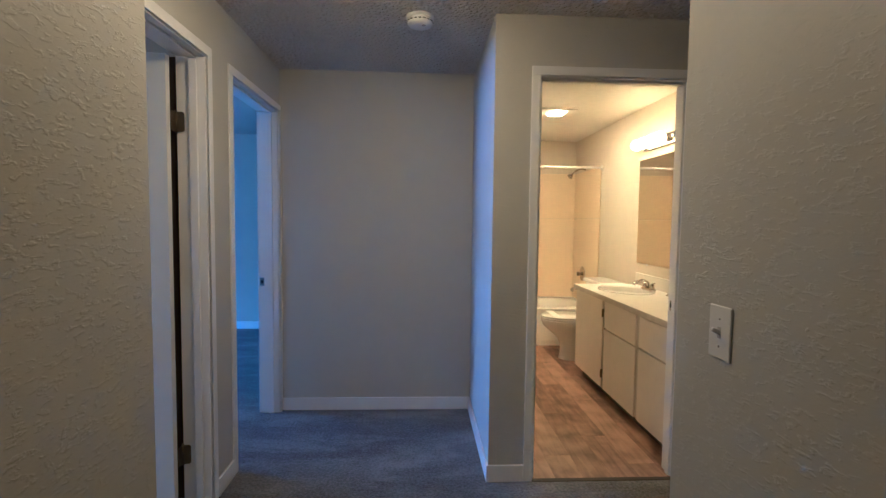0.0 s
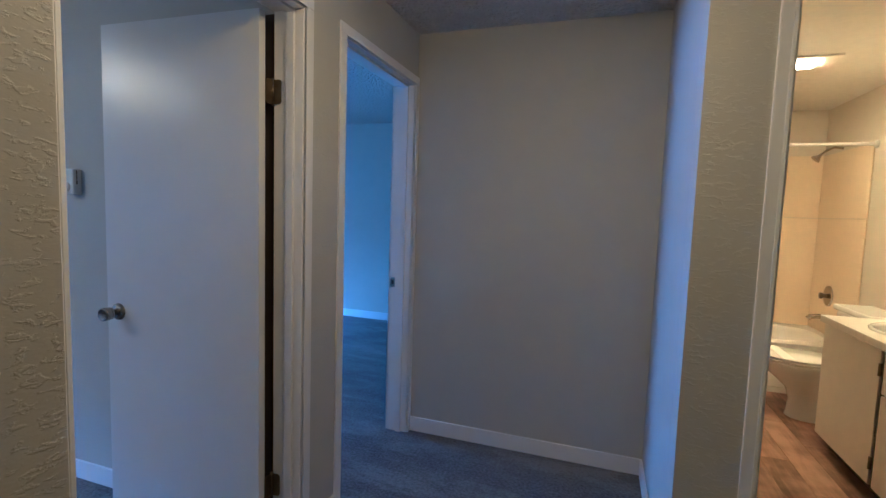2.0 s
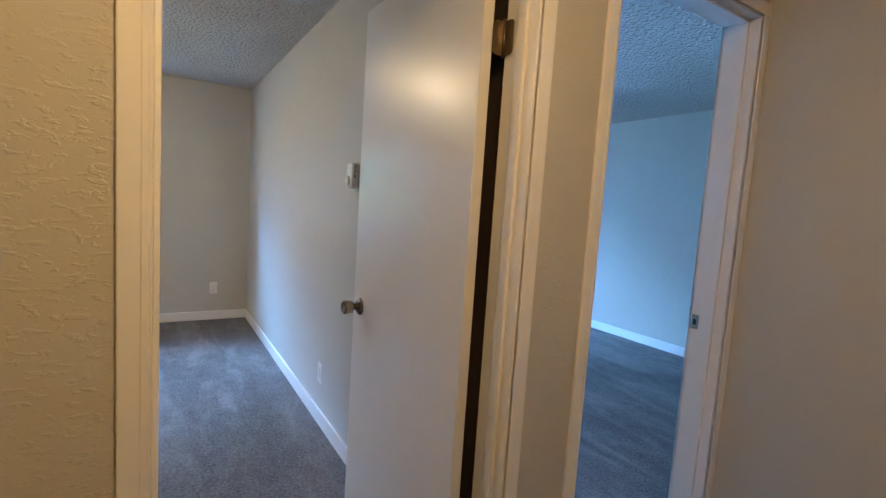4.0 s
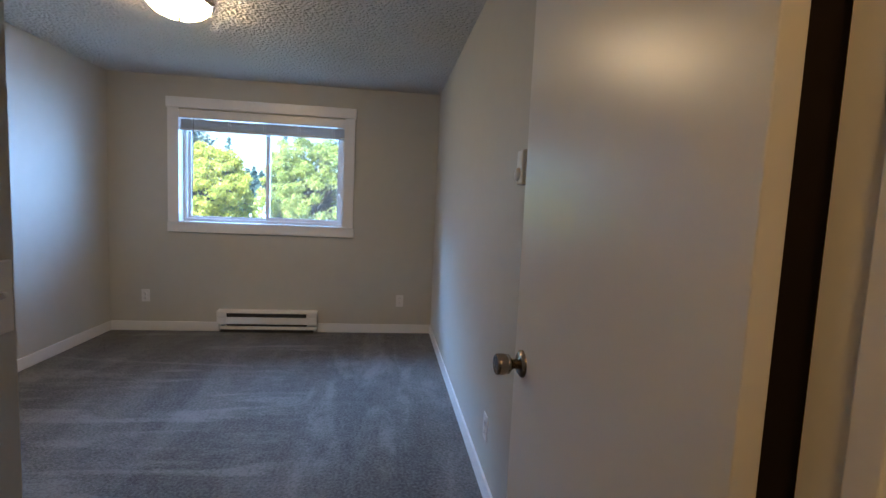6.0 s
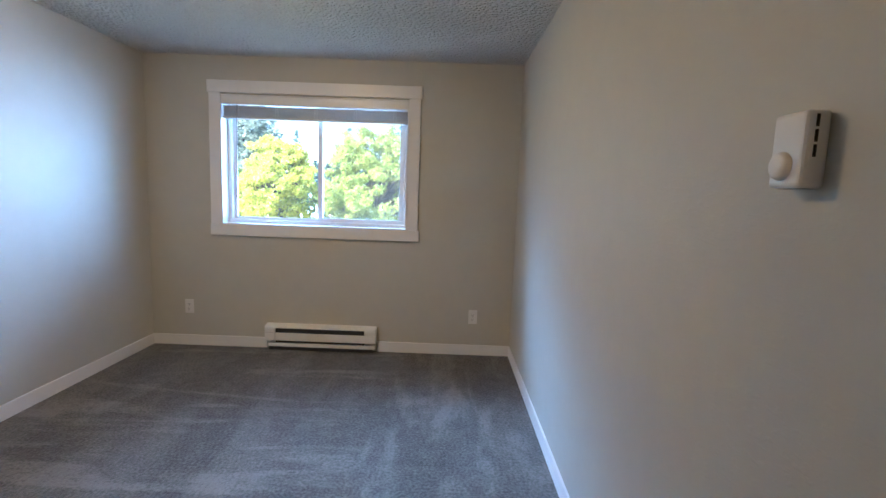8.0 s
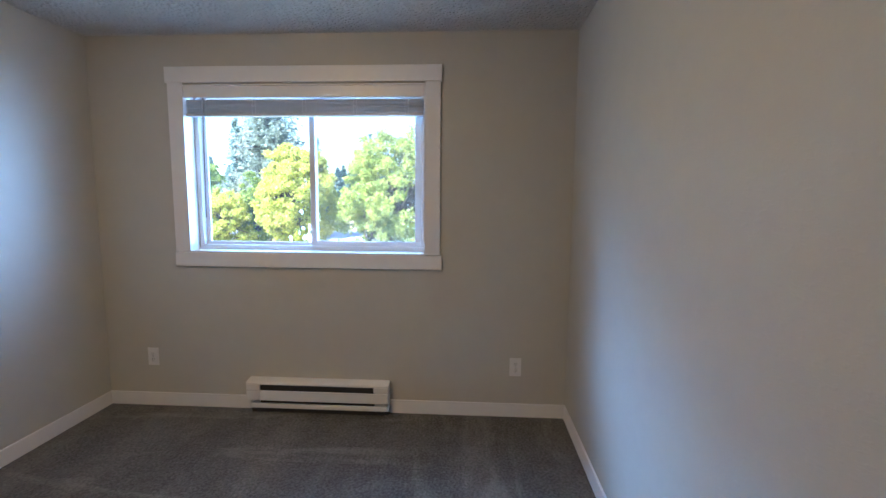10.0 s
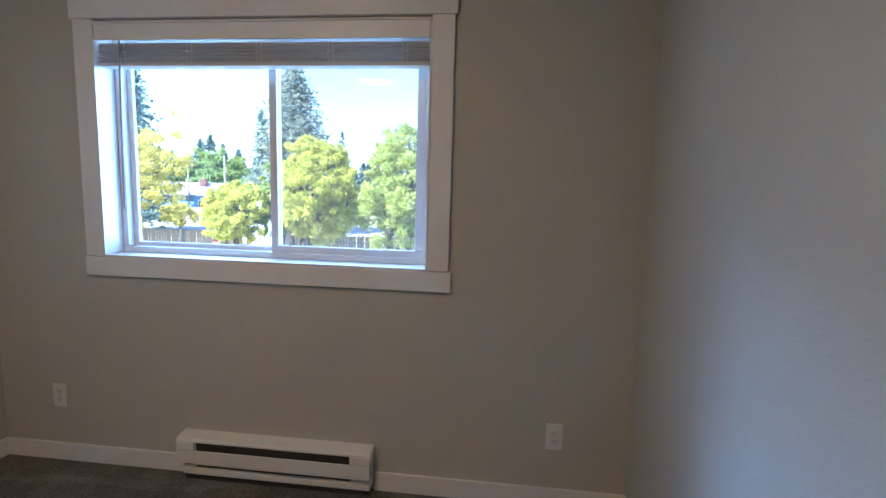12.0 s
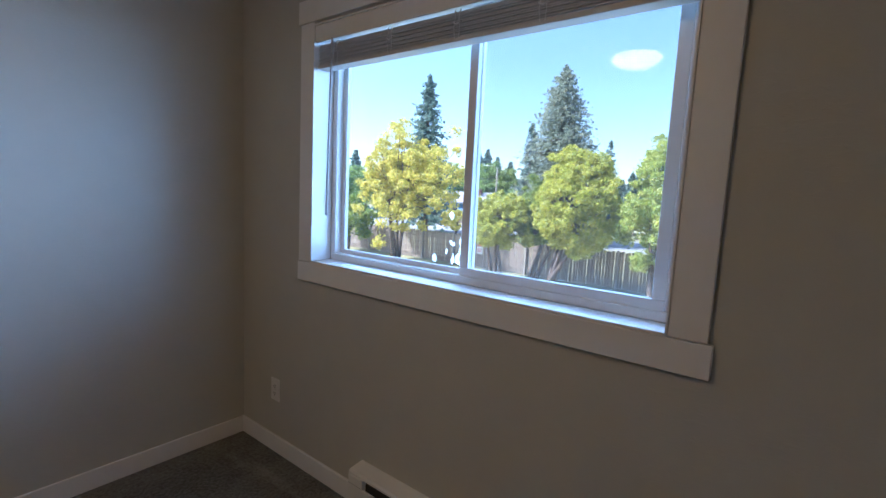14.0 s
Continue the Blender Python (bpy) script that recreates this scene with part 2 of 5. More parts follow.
def clear_glass(name):
    m = bpy.data.materials.new(name)
    m.use_nodes = True
    p = m.node_tree.nodes["Principled BSDF"]
    p.inputs["Base Color"].default_value = (0.97, 0.99, 0.98, 1)
    p.inputs["Transmission Weight"].default_value = 1.0
    p.inputs["Roughness"].default_value = 0.0
    p.inputs["IOR"].default_value = 1.2
    # a thin translucent layer paints the window's glare haze, uneven over the pane
    t = m.node_tree
    haze, mx = t.nodes.new("ShaderNodeBsdfTranslucent"), t.nodes.new("ShaderNodeMixShader")
    haze.inputs["Color"].default_value = (0.90, 0.86, 0.76, 1)
    co, n, r = t.nodes.new("ShaderNodeTexCoord"), t.nodes.new("ShaderNodeTexNoise"), t.nodes.new("ShaderNodeMapRange")
    n.inputs["Scale"].default_value, n.inputs["Detail"].default_value = 3.0, 5.0
    r.inputs["From Min"].default_value, r.inputs["From Max"].default_value = 0.3, 0.75
    r.inputs["To Min"].default_value, r.inputs["To Max"].default_value = 0.006, 0.013
    t.links.new(co.outputs["Object"], n.inputs["Vector"])
    t.links.new(n.outputs["Fac"], r.inputs["Value"])
    t.links.new(r.outputs["Result"], mx.inputs[0])
    t.links.new(p.outputs[0], mx.inputs[1])
    t.links.new(haze.outputs[0], mx.inputs[2])
    t.links.new(mx.outputs[0], t.nodes["Material Output"].inputs["Surface"])
    return m


def screen_mat(name, cover, color, kind="ShaderNodeBsdfDiffuse"):
    m = bpy.data.materials.new(name)
    m.use_nodes = True
    t = m.node_tree
    tr, df, mx = t.nodes.new("ShaderNodeBsdfTransparent"), t.nodes.new(kind), t.nodes.new("ShaderNodeMixShader")
    df.inputs["Color"].default_value = (*color, 1)
    mx.inputs[0].default_value = cover
    t.links.new(tr.outputs[0], mx.inputs[1])
    t.links.new(df.outputs[0], mx.inputs[2])
    t.links.new(mx.outputs[0], t.nodes["Material Output"].inputs["Surface"])
    return m


# cover is raised so the screen also paints glare haze over the view
SCREEN = screen_mat("insect_screen", 0.10, (0.42, 0.43, 0.44))
SMEAR = screen_mat("dried_smear", 0.80, (0.90, 0.90, 0.88), "ShaderNodeBsdfTranslucent")
WALL = knockdown("wall_paint", (0.505, 0.49, 0.428), 0.55, 0.16, 0.002, 60.0)
WALL_ROUGH = knockdown("wall_paint_heavy", (0.505, 0.49, 0.428), 0.50, 0.36, 0.0028, 66.0)
BATH_WALL = knockdown("bath_paint", (0.61, 0.55, 0.44), 0.40, 0.12, 0.002, 40.0)
CEILING = popcorn("popcorn_ceiling", (0.64, 0.605, 0.55))
BATH_CEIL = mat("bath_ceiling_paint", (0.74, 0.71, 0.66), 0.6, bump=0.15, bscale=60, depth=0.002)
TRIM = mat("trim_paint", (0.78, 0.77, 0.75), 0.34, var=0.03, scale=14, bump=0.08, bscale=90)
DOOR = mat("door_paint", (0.70, 0.69, 0.665), 0.30, spec=0.6, var=0.025, scale=6, bump=0.05, bscale=22, depth=0.0012, gloss_var=0.025)
CARPET = carpet("carpet", (0.130, 0.127, 0.118), "x")
CHROME = mat("satin_nickel", (0.50, 0.46, 0.41), 0.17, 1.0, var=0.08, scale=40)
KNOB_METAL = mat("dull_nickel", (0.30, 0.26, 0.215), 0.20, 1.0, var=0.10, scale=40)
BRASS = mat("aged_brass", (0.17, 0.135, 0.085), 0.36, 1.0, var=0.2, scale=60)
DARK = mat("dark_slot", (0.012, 0.012, 0.013), 0.7)
PLASTIC = mat("white_plastic", (0.74, 0.73, 0.70), 0.35, var=0.02)
GREY_PLASTIC = mat("grey_plastic", (0.42, 0.41, 0.40), 0.45, var=0.04)
VINYL = mat("window_vinyl", (0.80, 0.81, 0.81), 0.32, var=0.02)
BLIND = mat("blind_slat", (0.60, 0.585, 0.565), 0.45, var=0.05, scale=30)
HEATER = mat("heater_enamel", (0.74, 0.73, 0.70), 0.38, var=0.04, scale=12)
HEATER_SHADE = mat("heater_shadow_grille", (0.05, 0.05, 0.055), 0.6, 0.3)
GLASS = clear_glass("window_glass")
PORCELAIN = mat("porcelain", (0.80, 0.78, 0.74), 0.12, var=0.02)
SURROUND = mat("tub_surround", (0.74, 0.61, 0.38), 0.42, var=0.03)
CABINET = mat("cabinet_laminate", (0.70, 0.64, 0.54), 0.42, var=0.04, scale=12)
COUNTER = mat("counter_laminate", (0.70, 0.66, 0.59), 0.34, var=0.05, scale=22, big=6)
COUNTER_EDGE_AND_SHADE = mat("counter_edge_and_gap_shade", (0.50, 0.45, 0.38), 0.35, var=0.12, scale=22)
# also paints the shade in the hinge gap and between the vanity units
KICK_AND_SHADE = mat("toe_kick", (0.035, 0.025, 0.02), 0.6)
SUBFLOOR = mat("vinyl_joint", (0.05, 0.03, 0.02), 0.7)
PLANK = wood_plank("vinyl_plank", (0.105, 0.052, 0.028), (0.44, 0.265, 0.145))
MIRROR = mat("mirror_silver", (0.76, 0.74, 0.68), 0.01, 1.0, var=0.0, gloss_var=0.0)
LAMP_GLASS = glow("lamp_dome_glow", (1.0, 0.59, 0.22), DOME)
HALL_GLASS = glow("hall_dome_glow", (1.0, 0.50, 0.125), HALL_DOME)
BULB = glow("vanity_bulb_glow", (1.0, 0.495, 0.08), BULBS)
FAN_LIGHT = glow("fan_light_lens", (1.0, 0.50, 0.11), FAN)

# ---- plan (metres) ----
H = 2.340                    # ceiling height
HALL_X = -0.912              # hall side of the bedroom wall
BED_X = -1.040               # its bedroom side
END_Y = 3.186                # end wall of the hall
NOOK_X = 0.405               # wall beside the bathroom, seen from the hall
BATH_Y = 2.252               # hall side of the bathroom wall
BATH_Y2 = 2.364
WIN_X = -5.166               # bedroom side of the window wall
OUT_X = -5.330
BED_L, BED_R = -0.858, 2.118  # bedroom side walls
PASS_L, PASS_R, PASS_Y = -0.597, 0.704, 1.092
STUB_X, STUB_Y = -1.430, 1.045   # short wall inside the bedroom door
BATH_R, BATH_L, BATH_B = 1.975, 0.517, 5.70
ROOM2_Y = 5.66
D1, D2, D3 = (1.299, 2.100), (2.387, 3.138), (0.636, 1.379)  # clear openings
HEAD = 2.046                 # underside of the door heads
WIN_Y, WIN_Z = (-0.252, 1.233), (1.026, 2.044)
JT = 0.019                   # jamb thickness


def wall_x(name, x0, x1, y0, y1, holes, material, label, z1=H):
    """A wall across x from x0 to x1; holes are (y0, y1, z0, z1)."""
    bm, at = bmesh.new(), y0
    for a, b, c, d in sorted(holes):
        box(bm, (x0, at, 0), (x1, a, z1))
        if c > 0:
            box(bm, (x0, a, 0), (x1, b, c))
        box(bm, (x0, a, d), (x1, b, z1))
        at = b
    box(bm, (x0, at, 0), (x1, y1, z1))
    return struct(name, bm, material, label, "wall")


def wall_y(name, y0, y1, x0, x1, holes, material, label, z1=H):
    bm, at = bmesh.new(), x0
    for a, b, c, d in sorted(holes):
        box(bm, (at, y0, 0), (a, y1, z1))
        box(bm, (a, y0, d), (b, y1, z1))
        at = b
    box(bm, (at, y0, 0), (x1, y1, z1))
    return struct(name, bm, material, label, "wall")


# ---- structure: walls ----
WN = "beige painted drywall with light orange-peel texture"
o = HEAD + JT
wall_x("wall_hall_west", BED_X, HALL_X, PASS_Y, END_Y + 0.115, [(D1[0] - JT, D1[1] + JT, 0, o), (D2[0] - JT, D2[1] + JT, 0, o)], WALL_ROUGH, WN)
wall_y("wall_hall_end", END_Y, END_Y + 0.115, HALL_X, NOOK_X, [], WALL, WN)
wall_x("wall_nook", NOOK_X, BATH_L, BATH_Y2, BATH_B, [], WALL, WN)
wall_y("wall_bath_front", BATH_Y, BATH_Y2, NOOK_X, 2.6, [(D3[0] - JT, D3[1] + JT, 0, o)], WALL_ROUGH, WN)
wall_x("wall_passage_west", PASS_L - 0.115, PASS_L, -3.2, PASS_Y, [], WALL_ROUGH, "beige wall with heavy knockdown texture")
wall_y("wall_return_west", PASS_Y - 0.115, PASS_Y, BED_X, PASS_L - 0.115, [], WALL_ROUGH, WN)
wall_x("wall_passage_east", PASS_R, PASS_R + 0.115, -3.2, PASS_Y, [], WALL_ROUGH, "beige wall with heavy knockdown texture")
wall_y("wall_return_east", PASS_Y - 0.115, PASS_Y, PASS_R + 0.115, 2.6, [], WALL_ROUGH, WN)
wall_x("wall_hall_east", 2.6, 2.7, 0.9, BATH_Y2, [], WALL, WN)
wall_y("wall_passage_back", -3.315, -3.2, -1.2, 1.4, [], WALL, WN)
wall_x("wall_closet", STUB_X, STUB_X + 0.115, BED_L - 0.1, STUB_Y - 0.115, [], WALL, WN)
wall_y("wall_closet_end", STUB_Y - 0.115, STUB_Y, STUB_X, BED_X, [], WALL, WN)
wall_x("wall_bedroom_entry", BED_X, HALL_X, STUB_Y - 0.115, PASS_Y - 0.115, [], WALL, WN)
wall_y("wall_bedroom_south", BED_L - 0.115, BED_L, OUT_X, STUB_X, [], WALL, WN)
wall_y("wall_bedroom_north", BED_R, BED_R + 0.115, WIN_X, BED_X, [], WALL, WN)
wall_x("wall_window", OUT_X, WIN_X, BED_L, BED_R + 0.115, [(WIN_Y[0], WIN_Y[1], WIN_Z[0], WIN_Z[1])], WALL, "taupe painted window wall of the bedroom")
# second bedroom, seen through its door
W2Y = (2.95, 4.45)
wall_x("wall_window_2", OUT_X, WIN_X, BED_R + 0.115, ROOM2_Y + 0.15, [(W2Y[0], W2Y[1], WIN_Z[0], WIN_Z[1])], WALL, WN)
wall_y("wall_second_bedroom_north", ROOM2_Y, ROOM2_Y + 0.15, WIN_X, BED_X, [], WALL, WN)
wall_x("wall_second_bedroom_east", BED_X, HALL_X, END_Y + 0.115, ROOM2_Y + 0.15, [], WALL, WN)
# bathroom
wall_x("wall_bath_east", BATH_R, BATH_R + 0.12, BATH_Y2, BATH_B + 0.12, [], BATH_WALL, "cream painted bathroom wall")
wall_y("wall_bath_back", BATH_B, BATH_B + 0.12, NOOK_X, BATH_R, [], BATH_WALL, "cream painted bathroom wall")

# ---- ceilings and floors ----
bm = boxes(((OUT_X, -3.32, H), (2.75, BATH_Y2 - 0.06, H + 0.12)), ((OUT_X, BATH_Y2 - 0.06, H), (NOOK_X + 0.05, ROOM2_Y + 0.15, H + 0.12)))
struct("ceiling", bm, CEILING, "grey-white sprayed popcorn ceiling", "ceiling")
struct("ceiling_bath", boxes(((NOOK_X + 0.05, BATH_Y2 - 0.06, H), (2.1, BATH_B + 0.12, H + 0.12))), BATH_CEIL, "smooth cream bathroom ceiling", "ceiling")
bm = boxes(((OUT_X, -3.32, -0.15), (2.75, BATH_Y - 0.012, 0.0)), ((OUT_X, BATH_Y - 0.012, -0.15), (NOOK_X + 0.05, ROOM2_Y + 0.15, 0.0)))
struct("floor", bm, CARPET, "dark blue-grey cut-pile carpet with vacuum marks", "carpet")
floor_bath = struct("floor_bath", boxes(((NOOK_X + 0.05, BATH_Y - 0.012, -0.15), (2.1, BATH_B + 0.12, -0.006))), SUBFLOOR, "wood-look vinyl plank bathroom floor", "floor")


# ---- baseboards ----
def baseboard(a, b, side):
    """A run of base trim from a to b against a wall; side is the way it stands proud."""
    t, h = 0.012, 0.088
    (x0, y0), (x1, y1) = a, b
    bm = boxes(((x0, y0, 0.0), (x1 + side[0] * t if x0 == x1 else x1, y1 + side[1] * t if y0 == y1 else y1, h)), bevel=0.003, seg=2)
    return struct("baseboard", bm, TRIM, "white painted flat baseboard", "baseboard")


CW, CR = 0.045, 0.005        # casing width and reveal
baseboard((HALL_X, PASS_Y), (HALL_X, D1[0] - CR - CW), (1, 0))
baseboard((HALL_X, D1[1] + CR + CW), (HALL_X, D2[0] - CR - CW), (1, 0))
baseboard((HALL_X + 0.012, END_Y), (NOOK_X - 0.012, END_Y), (0, -1))
baseboard((NOOK_X, BATH_Y - 0.012), (NOOK_X, END_Y), (-1, 0))
baseboard((NOOK_X, BATH_Y), (D3[0] - CR - CW, BATH_Y), (0, -1))
baseboard((D3[1] + CR + CW, BATH_Y), (2.6, BATH_Y), (0, -1))
baseboard((PASS_L, -3.2), (PASS_L, PASS_Y), (1, 0))
baseboard((PASS_R, -3.2), (PASS_R, PASS_Y), (-1, 0))
baseboard((STUB_X, BED_L), (WIN_X + 0.012, BED_L), (0, 1))
baseboard((-1.16, BED_R), (WIN_X + 0.012, BED_R), (0, -1))
HEAT_Y = (0.100, 1.012)
baseboard((WIN_X, BED_L), (WIN_X, HEAT_Y[0] - 0.002), (1, 0))
baseboard((WIN_X, HEAT_Y[1] + 0.002), (WIN_X, BED_R), (1, 0))
baseboard((STUB_X, STUB_Y), (BED_X, STUB_Y), (0, 1))
baseboard((BED_X, ROOM2_Y), (WIN_X, ROOM2_Y), (0, -1))
baseboard((WIN_X, BED_R + 0.115), (WIN_X, ROOM2_Y), (1, 0))
baseboard((BATH_L, BATH_Y2), (BATH_L, 4.85), (1, 0))


# ---- doors ----
def door_frame(name, span, w0, w1, across, label, far_back=True, hinge_cut=None, stop_at=0.5):
    """Jambs, stops and casings of a doorway. across maps (along, through, up) to the world; w0 is the hall side."""
    door = tagged(new(name), label, "door", kind="structure")
    u0, u1 = span
    s = 1 if w1 > w0 else -1
    jambs = [((u0 - JT, w0, 0), (u0, w1, HEAD)), ((u1, w0, 0), (u1 + JT, w1, HEAD)), ((u0 - JT, w0, HEAD), (u1 + JT, w1, HEAD + JT))]
    for a, b in jambs:
        part("jamb", boxes((across(*a), across(*b)), bevel=0.0015), TRIM, door)
    st = 0.011
    ws = w0 + (w1 - w0) * stop_at
    we = ws + s * 0.034
    for a, b in (((u0, ws, 0), (u0 + st, we, HEAD - st)), ((u1 - st, ws, 0), (u1, we, HEAD - st)), ((u0, ws, HEAD - st), (u1, we, HEAD))):
        part("door_stop", boxes((across(*a), across(*b)), bevel=0.002, seg=2), TRIM, door)
    top = HEAD + CR + CW
    for w, d, back in ((w0, -s, False), (w1, s, True)):
        sides = [(u0 - CR - CW, u0 - CR), (u1 + CR, u1 + CR + CW)]
        if back and not far_back:
            sides = sides[:1]
        for k, (a, b) in enumerate(sides):
            bm = boxes((across(a, w, 0), across(b, w + d * 0.010, HEAD + CR)), bevel=0.003, seg=2)
            inner = (b - 0.012, b) if k == 0 else (a, a + 0.012)
            box(bm, across(inner[0], w, 0), across(inner[1], w + d * 0.0115, HEAD + CR), 0.002, 2)
            part("casing", bm, TRIM, door)
        right = u1 + CR + CW if (not back or far_back) else u1
        bm = boxes((across(u0 - CR - CW, w, HEAD + CR), across(right, w + d * 0.010, top)), bevel=0.003, seg=2)
        box(bm, across(u0 - CR, w, HEAD + CR), across(min(right, u1 + CR), w + d * 0.0115, HEAD + CR + 0.012), 0.002, 2)
        part("casing", bm, TRIM, door)
    return door


def in_x(u, w, z):
    return (w, u, z)


def in_y(u, w, z):
    return (u, w, z)


def strike(parent, centre, across, size=(0.030, 0.057), face=1):
    """A strike plate let into a jamb, with its dark latch hole."""
    u, w, z = centre
    bm = boxes((across(u, w - size[0] / 2, z - size[1] / 2), across(u + face * 0.0025, w + size[0] / 2, z + size[1] / 2)), bevel=0.001)
    p = part("strike_plate", bm, CHROME, parent, "steel strike plate")
    part("latch_hole", boxes((across(u + face * 0.0020, w - 0.007, z - 0.012), across(u + face * 0.0032, w + 0.007, z + 0.012))), DARK, p)
    for dz in (-0.021, 0.021):
        part("screw", lathe(bmesh.new(), [(0, 0.0012), (0.003, 0.0008), (0.0036, 0)], Matrix.Translation(across(u + face * 0.0025, w, z + dz)) @ Vector(across(face, 0, 0)).to_track_quat("Z", "Y").to_matrix().to_4x4(), 8), CHROME, p)
    return p


def knob(parent, base, way):
    """A tulip door knob with its rose; way points out of the door's face."""
    m = Matrix.Translation(base) @ Vector(way).to_track_quat("Z", "Y").to_matrix().to_4x4()
    bm = lathe(bmesh.new(), [(0.0, 0.014), (0.017, 0.014), (0.026, 0.011), (0.0345, 0.005), (0.0355, 0.0)], m, 28)
    part("rose", bm, KNOB_METAL, parent, "satin nickel rose")
    bm = lathe(bmesh.new(), [(0.013, 0.010), (0.0135, 0.026), (0.018, 0.031), (0.0245, 0.036), (0.0250, 0.040), (0.0236, 0.0415), (0.0250, 0.043), (0.0268, 0.052), (0.0272, 0.062), (0.0262, 0.069), (0.0225, 0.0715), (0.0205, 0.0700), (0.012, 0.0685), (0.0, 0.0690)], m, 28)
    part("knob", bm, KNOB_METAL, parent, "satin nickel door knob")


door_1 = door_frame("door_1", D1, HALL_X, BED_X, in_x, "open white flush bedroom door in white casing", far_back=False, stop_at=0.28)
# the leaf stands open, close to the wall
ang = math.radians(2.1)
hx, hy = -1.047, 2.062       # hinge-side back corner of the leaf
leaf_m = Matrix.Translation((hx, hy, 0)) @ Matrix.Rotation(ang, 4, "Z")
W = 0.750
bm = bmesh.new()
box(bm, (-W, -0.035, 0.018), (0, 0, 2.032), 0.002, 2)
bm.transform(leaf_m)
leaf = part("door_leaf", bm, DOOR, door_1, "white painted flush door leaf standing open")
knob(leaf, leaf_m @ Vector((-W + 0.062, -0.035, 0.880)), leaf_m.to_3x3() @ Vector((0, -1, 0)))
bm = boxes(((-W - 0.0012, -0.029, 0.851), (-W + 0.001, -0.006, 0.909)))
bm.transform(leaf_m)
part("latch_plate", bm, CHROME, leaf)


def hinge(parent, pin, z, leaf_way, jamb_way, material):
    """Two leaves with rounded corners, a knuckle and screws."""
    h, w = 0.089, 0.036
    for way, side in ((leaf_way, "door"), (jamb_way, "jamb")):
        d = Vector(way).normalized()
        bm = bmesh.new()
        box(bm, (0, -0.0012, -h / 2), (w, 0.0012, h / 2))
        corner = [e for e in bm.edges if abs((e.verts[0].co - e.verts[1].co).y) > 0.001 and e.verts[0].co.x > w / 2]
        bmesh.ops.bevel(bm, geom=corner, offset=0.011, segments=4, profile=0.5, affect="EDGES")
        bm.transform(Matrix.Translation((pin[0], pin[1], z)) @ Matrix.Rotation(math.atan2(d.y, d.x), 4, "Z"))
        hp = part("hinge_leaf", bm, material, parent, "aged brass hinge leaf")
    bm = tube(bmesh.new(), [(pin[0], pin[1], z - h / 2 - 0.004), (pin[0], pin[1], z + h / 2 + 0.006)], 0.0058, 12)
    part("hinge_pin", bm, material, parent)


for z in (1.757, 0.240):
    hinge(leaf, (-1.040, 2.094), z, (-0.003, -0.036), (1, 0.06), BRASS)
# dark plate on the wall paints the shade seen through the hinge gap
part("hinge_gap_shade", boxes(((-1.150, BED_R - 0.004, 0.02), (BED_X - 0.001, BED_R - 0.0005, 2.045))), KICK_AND_SHADE, door_1, "dark strip painted as shade in the hinge gap")
strike(door_1, (D1[0], BED_X + 0.030, 0.895), in_x)

door_2 = door_frame("door_2", D2, HALL_X, BED_X, in_x, "white cased doorway to the second bedroom", stop_at=0.28)
strike(door_2, (D2[1], BED_X + 0.018, 0.908), in_x, face=-1)
door_3 = door_frame("door_3", D3, BATH_Y, BATH_Y2, in_y, "open white bathroom door in white casing", stop_at=0.25)
strike(door_3, (D3[1], BATH_Y2 - 0.032, 0.90), in_y, face=-1)
bm = boxes(((0.590, BATH_Y2 + 0.012, 0.015), (0.625, BATH_Y2 + 0.725, 2.032)), bevel=0.002)
leaf3 = part("door_leaf", bm, DOOR, door_3, "white flush bathroom door leaf standing open")
knob(leaf3, (0.625, BATH_Y2 + 0.665, 0.91), (1, 0, 0))
for z in (1.80, 0.23):
    hinge(leaf3, (D3[0] - 0.003, BATH_Y2 + 0.004), z, (-0.3, 1), (0.02, -1), BRASS)


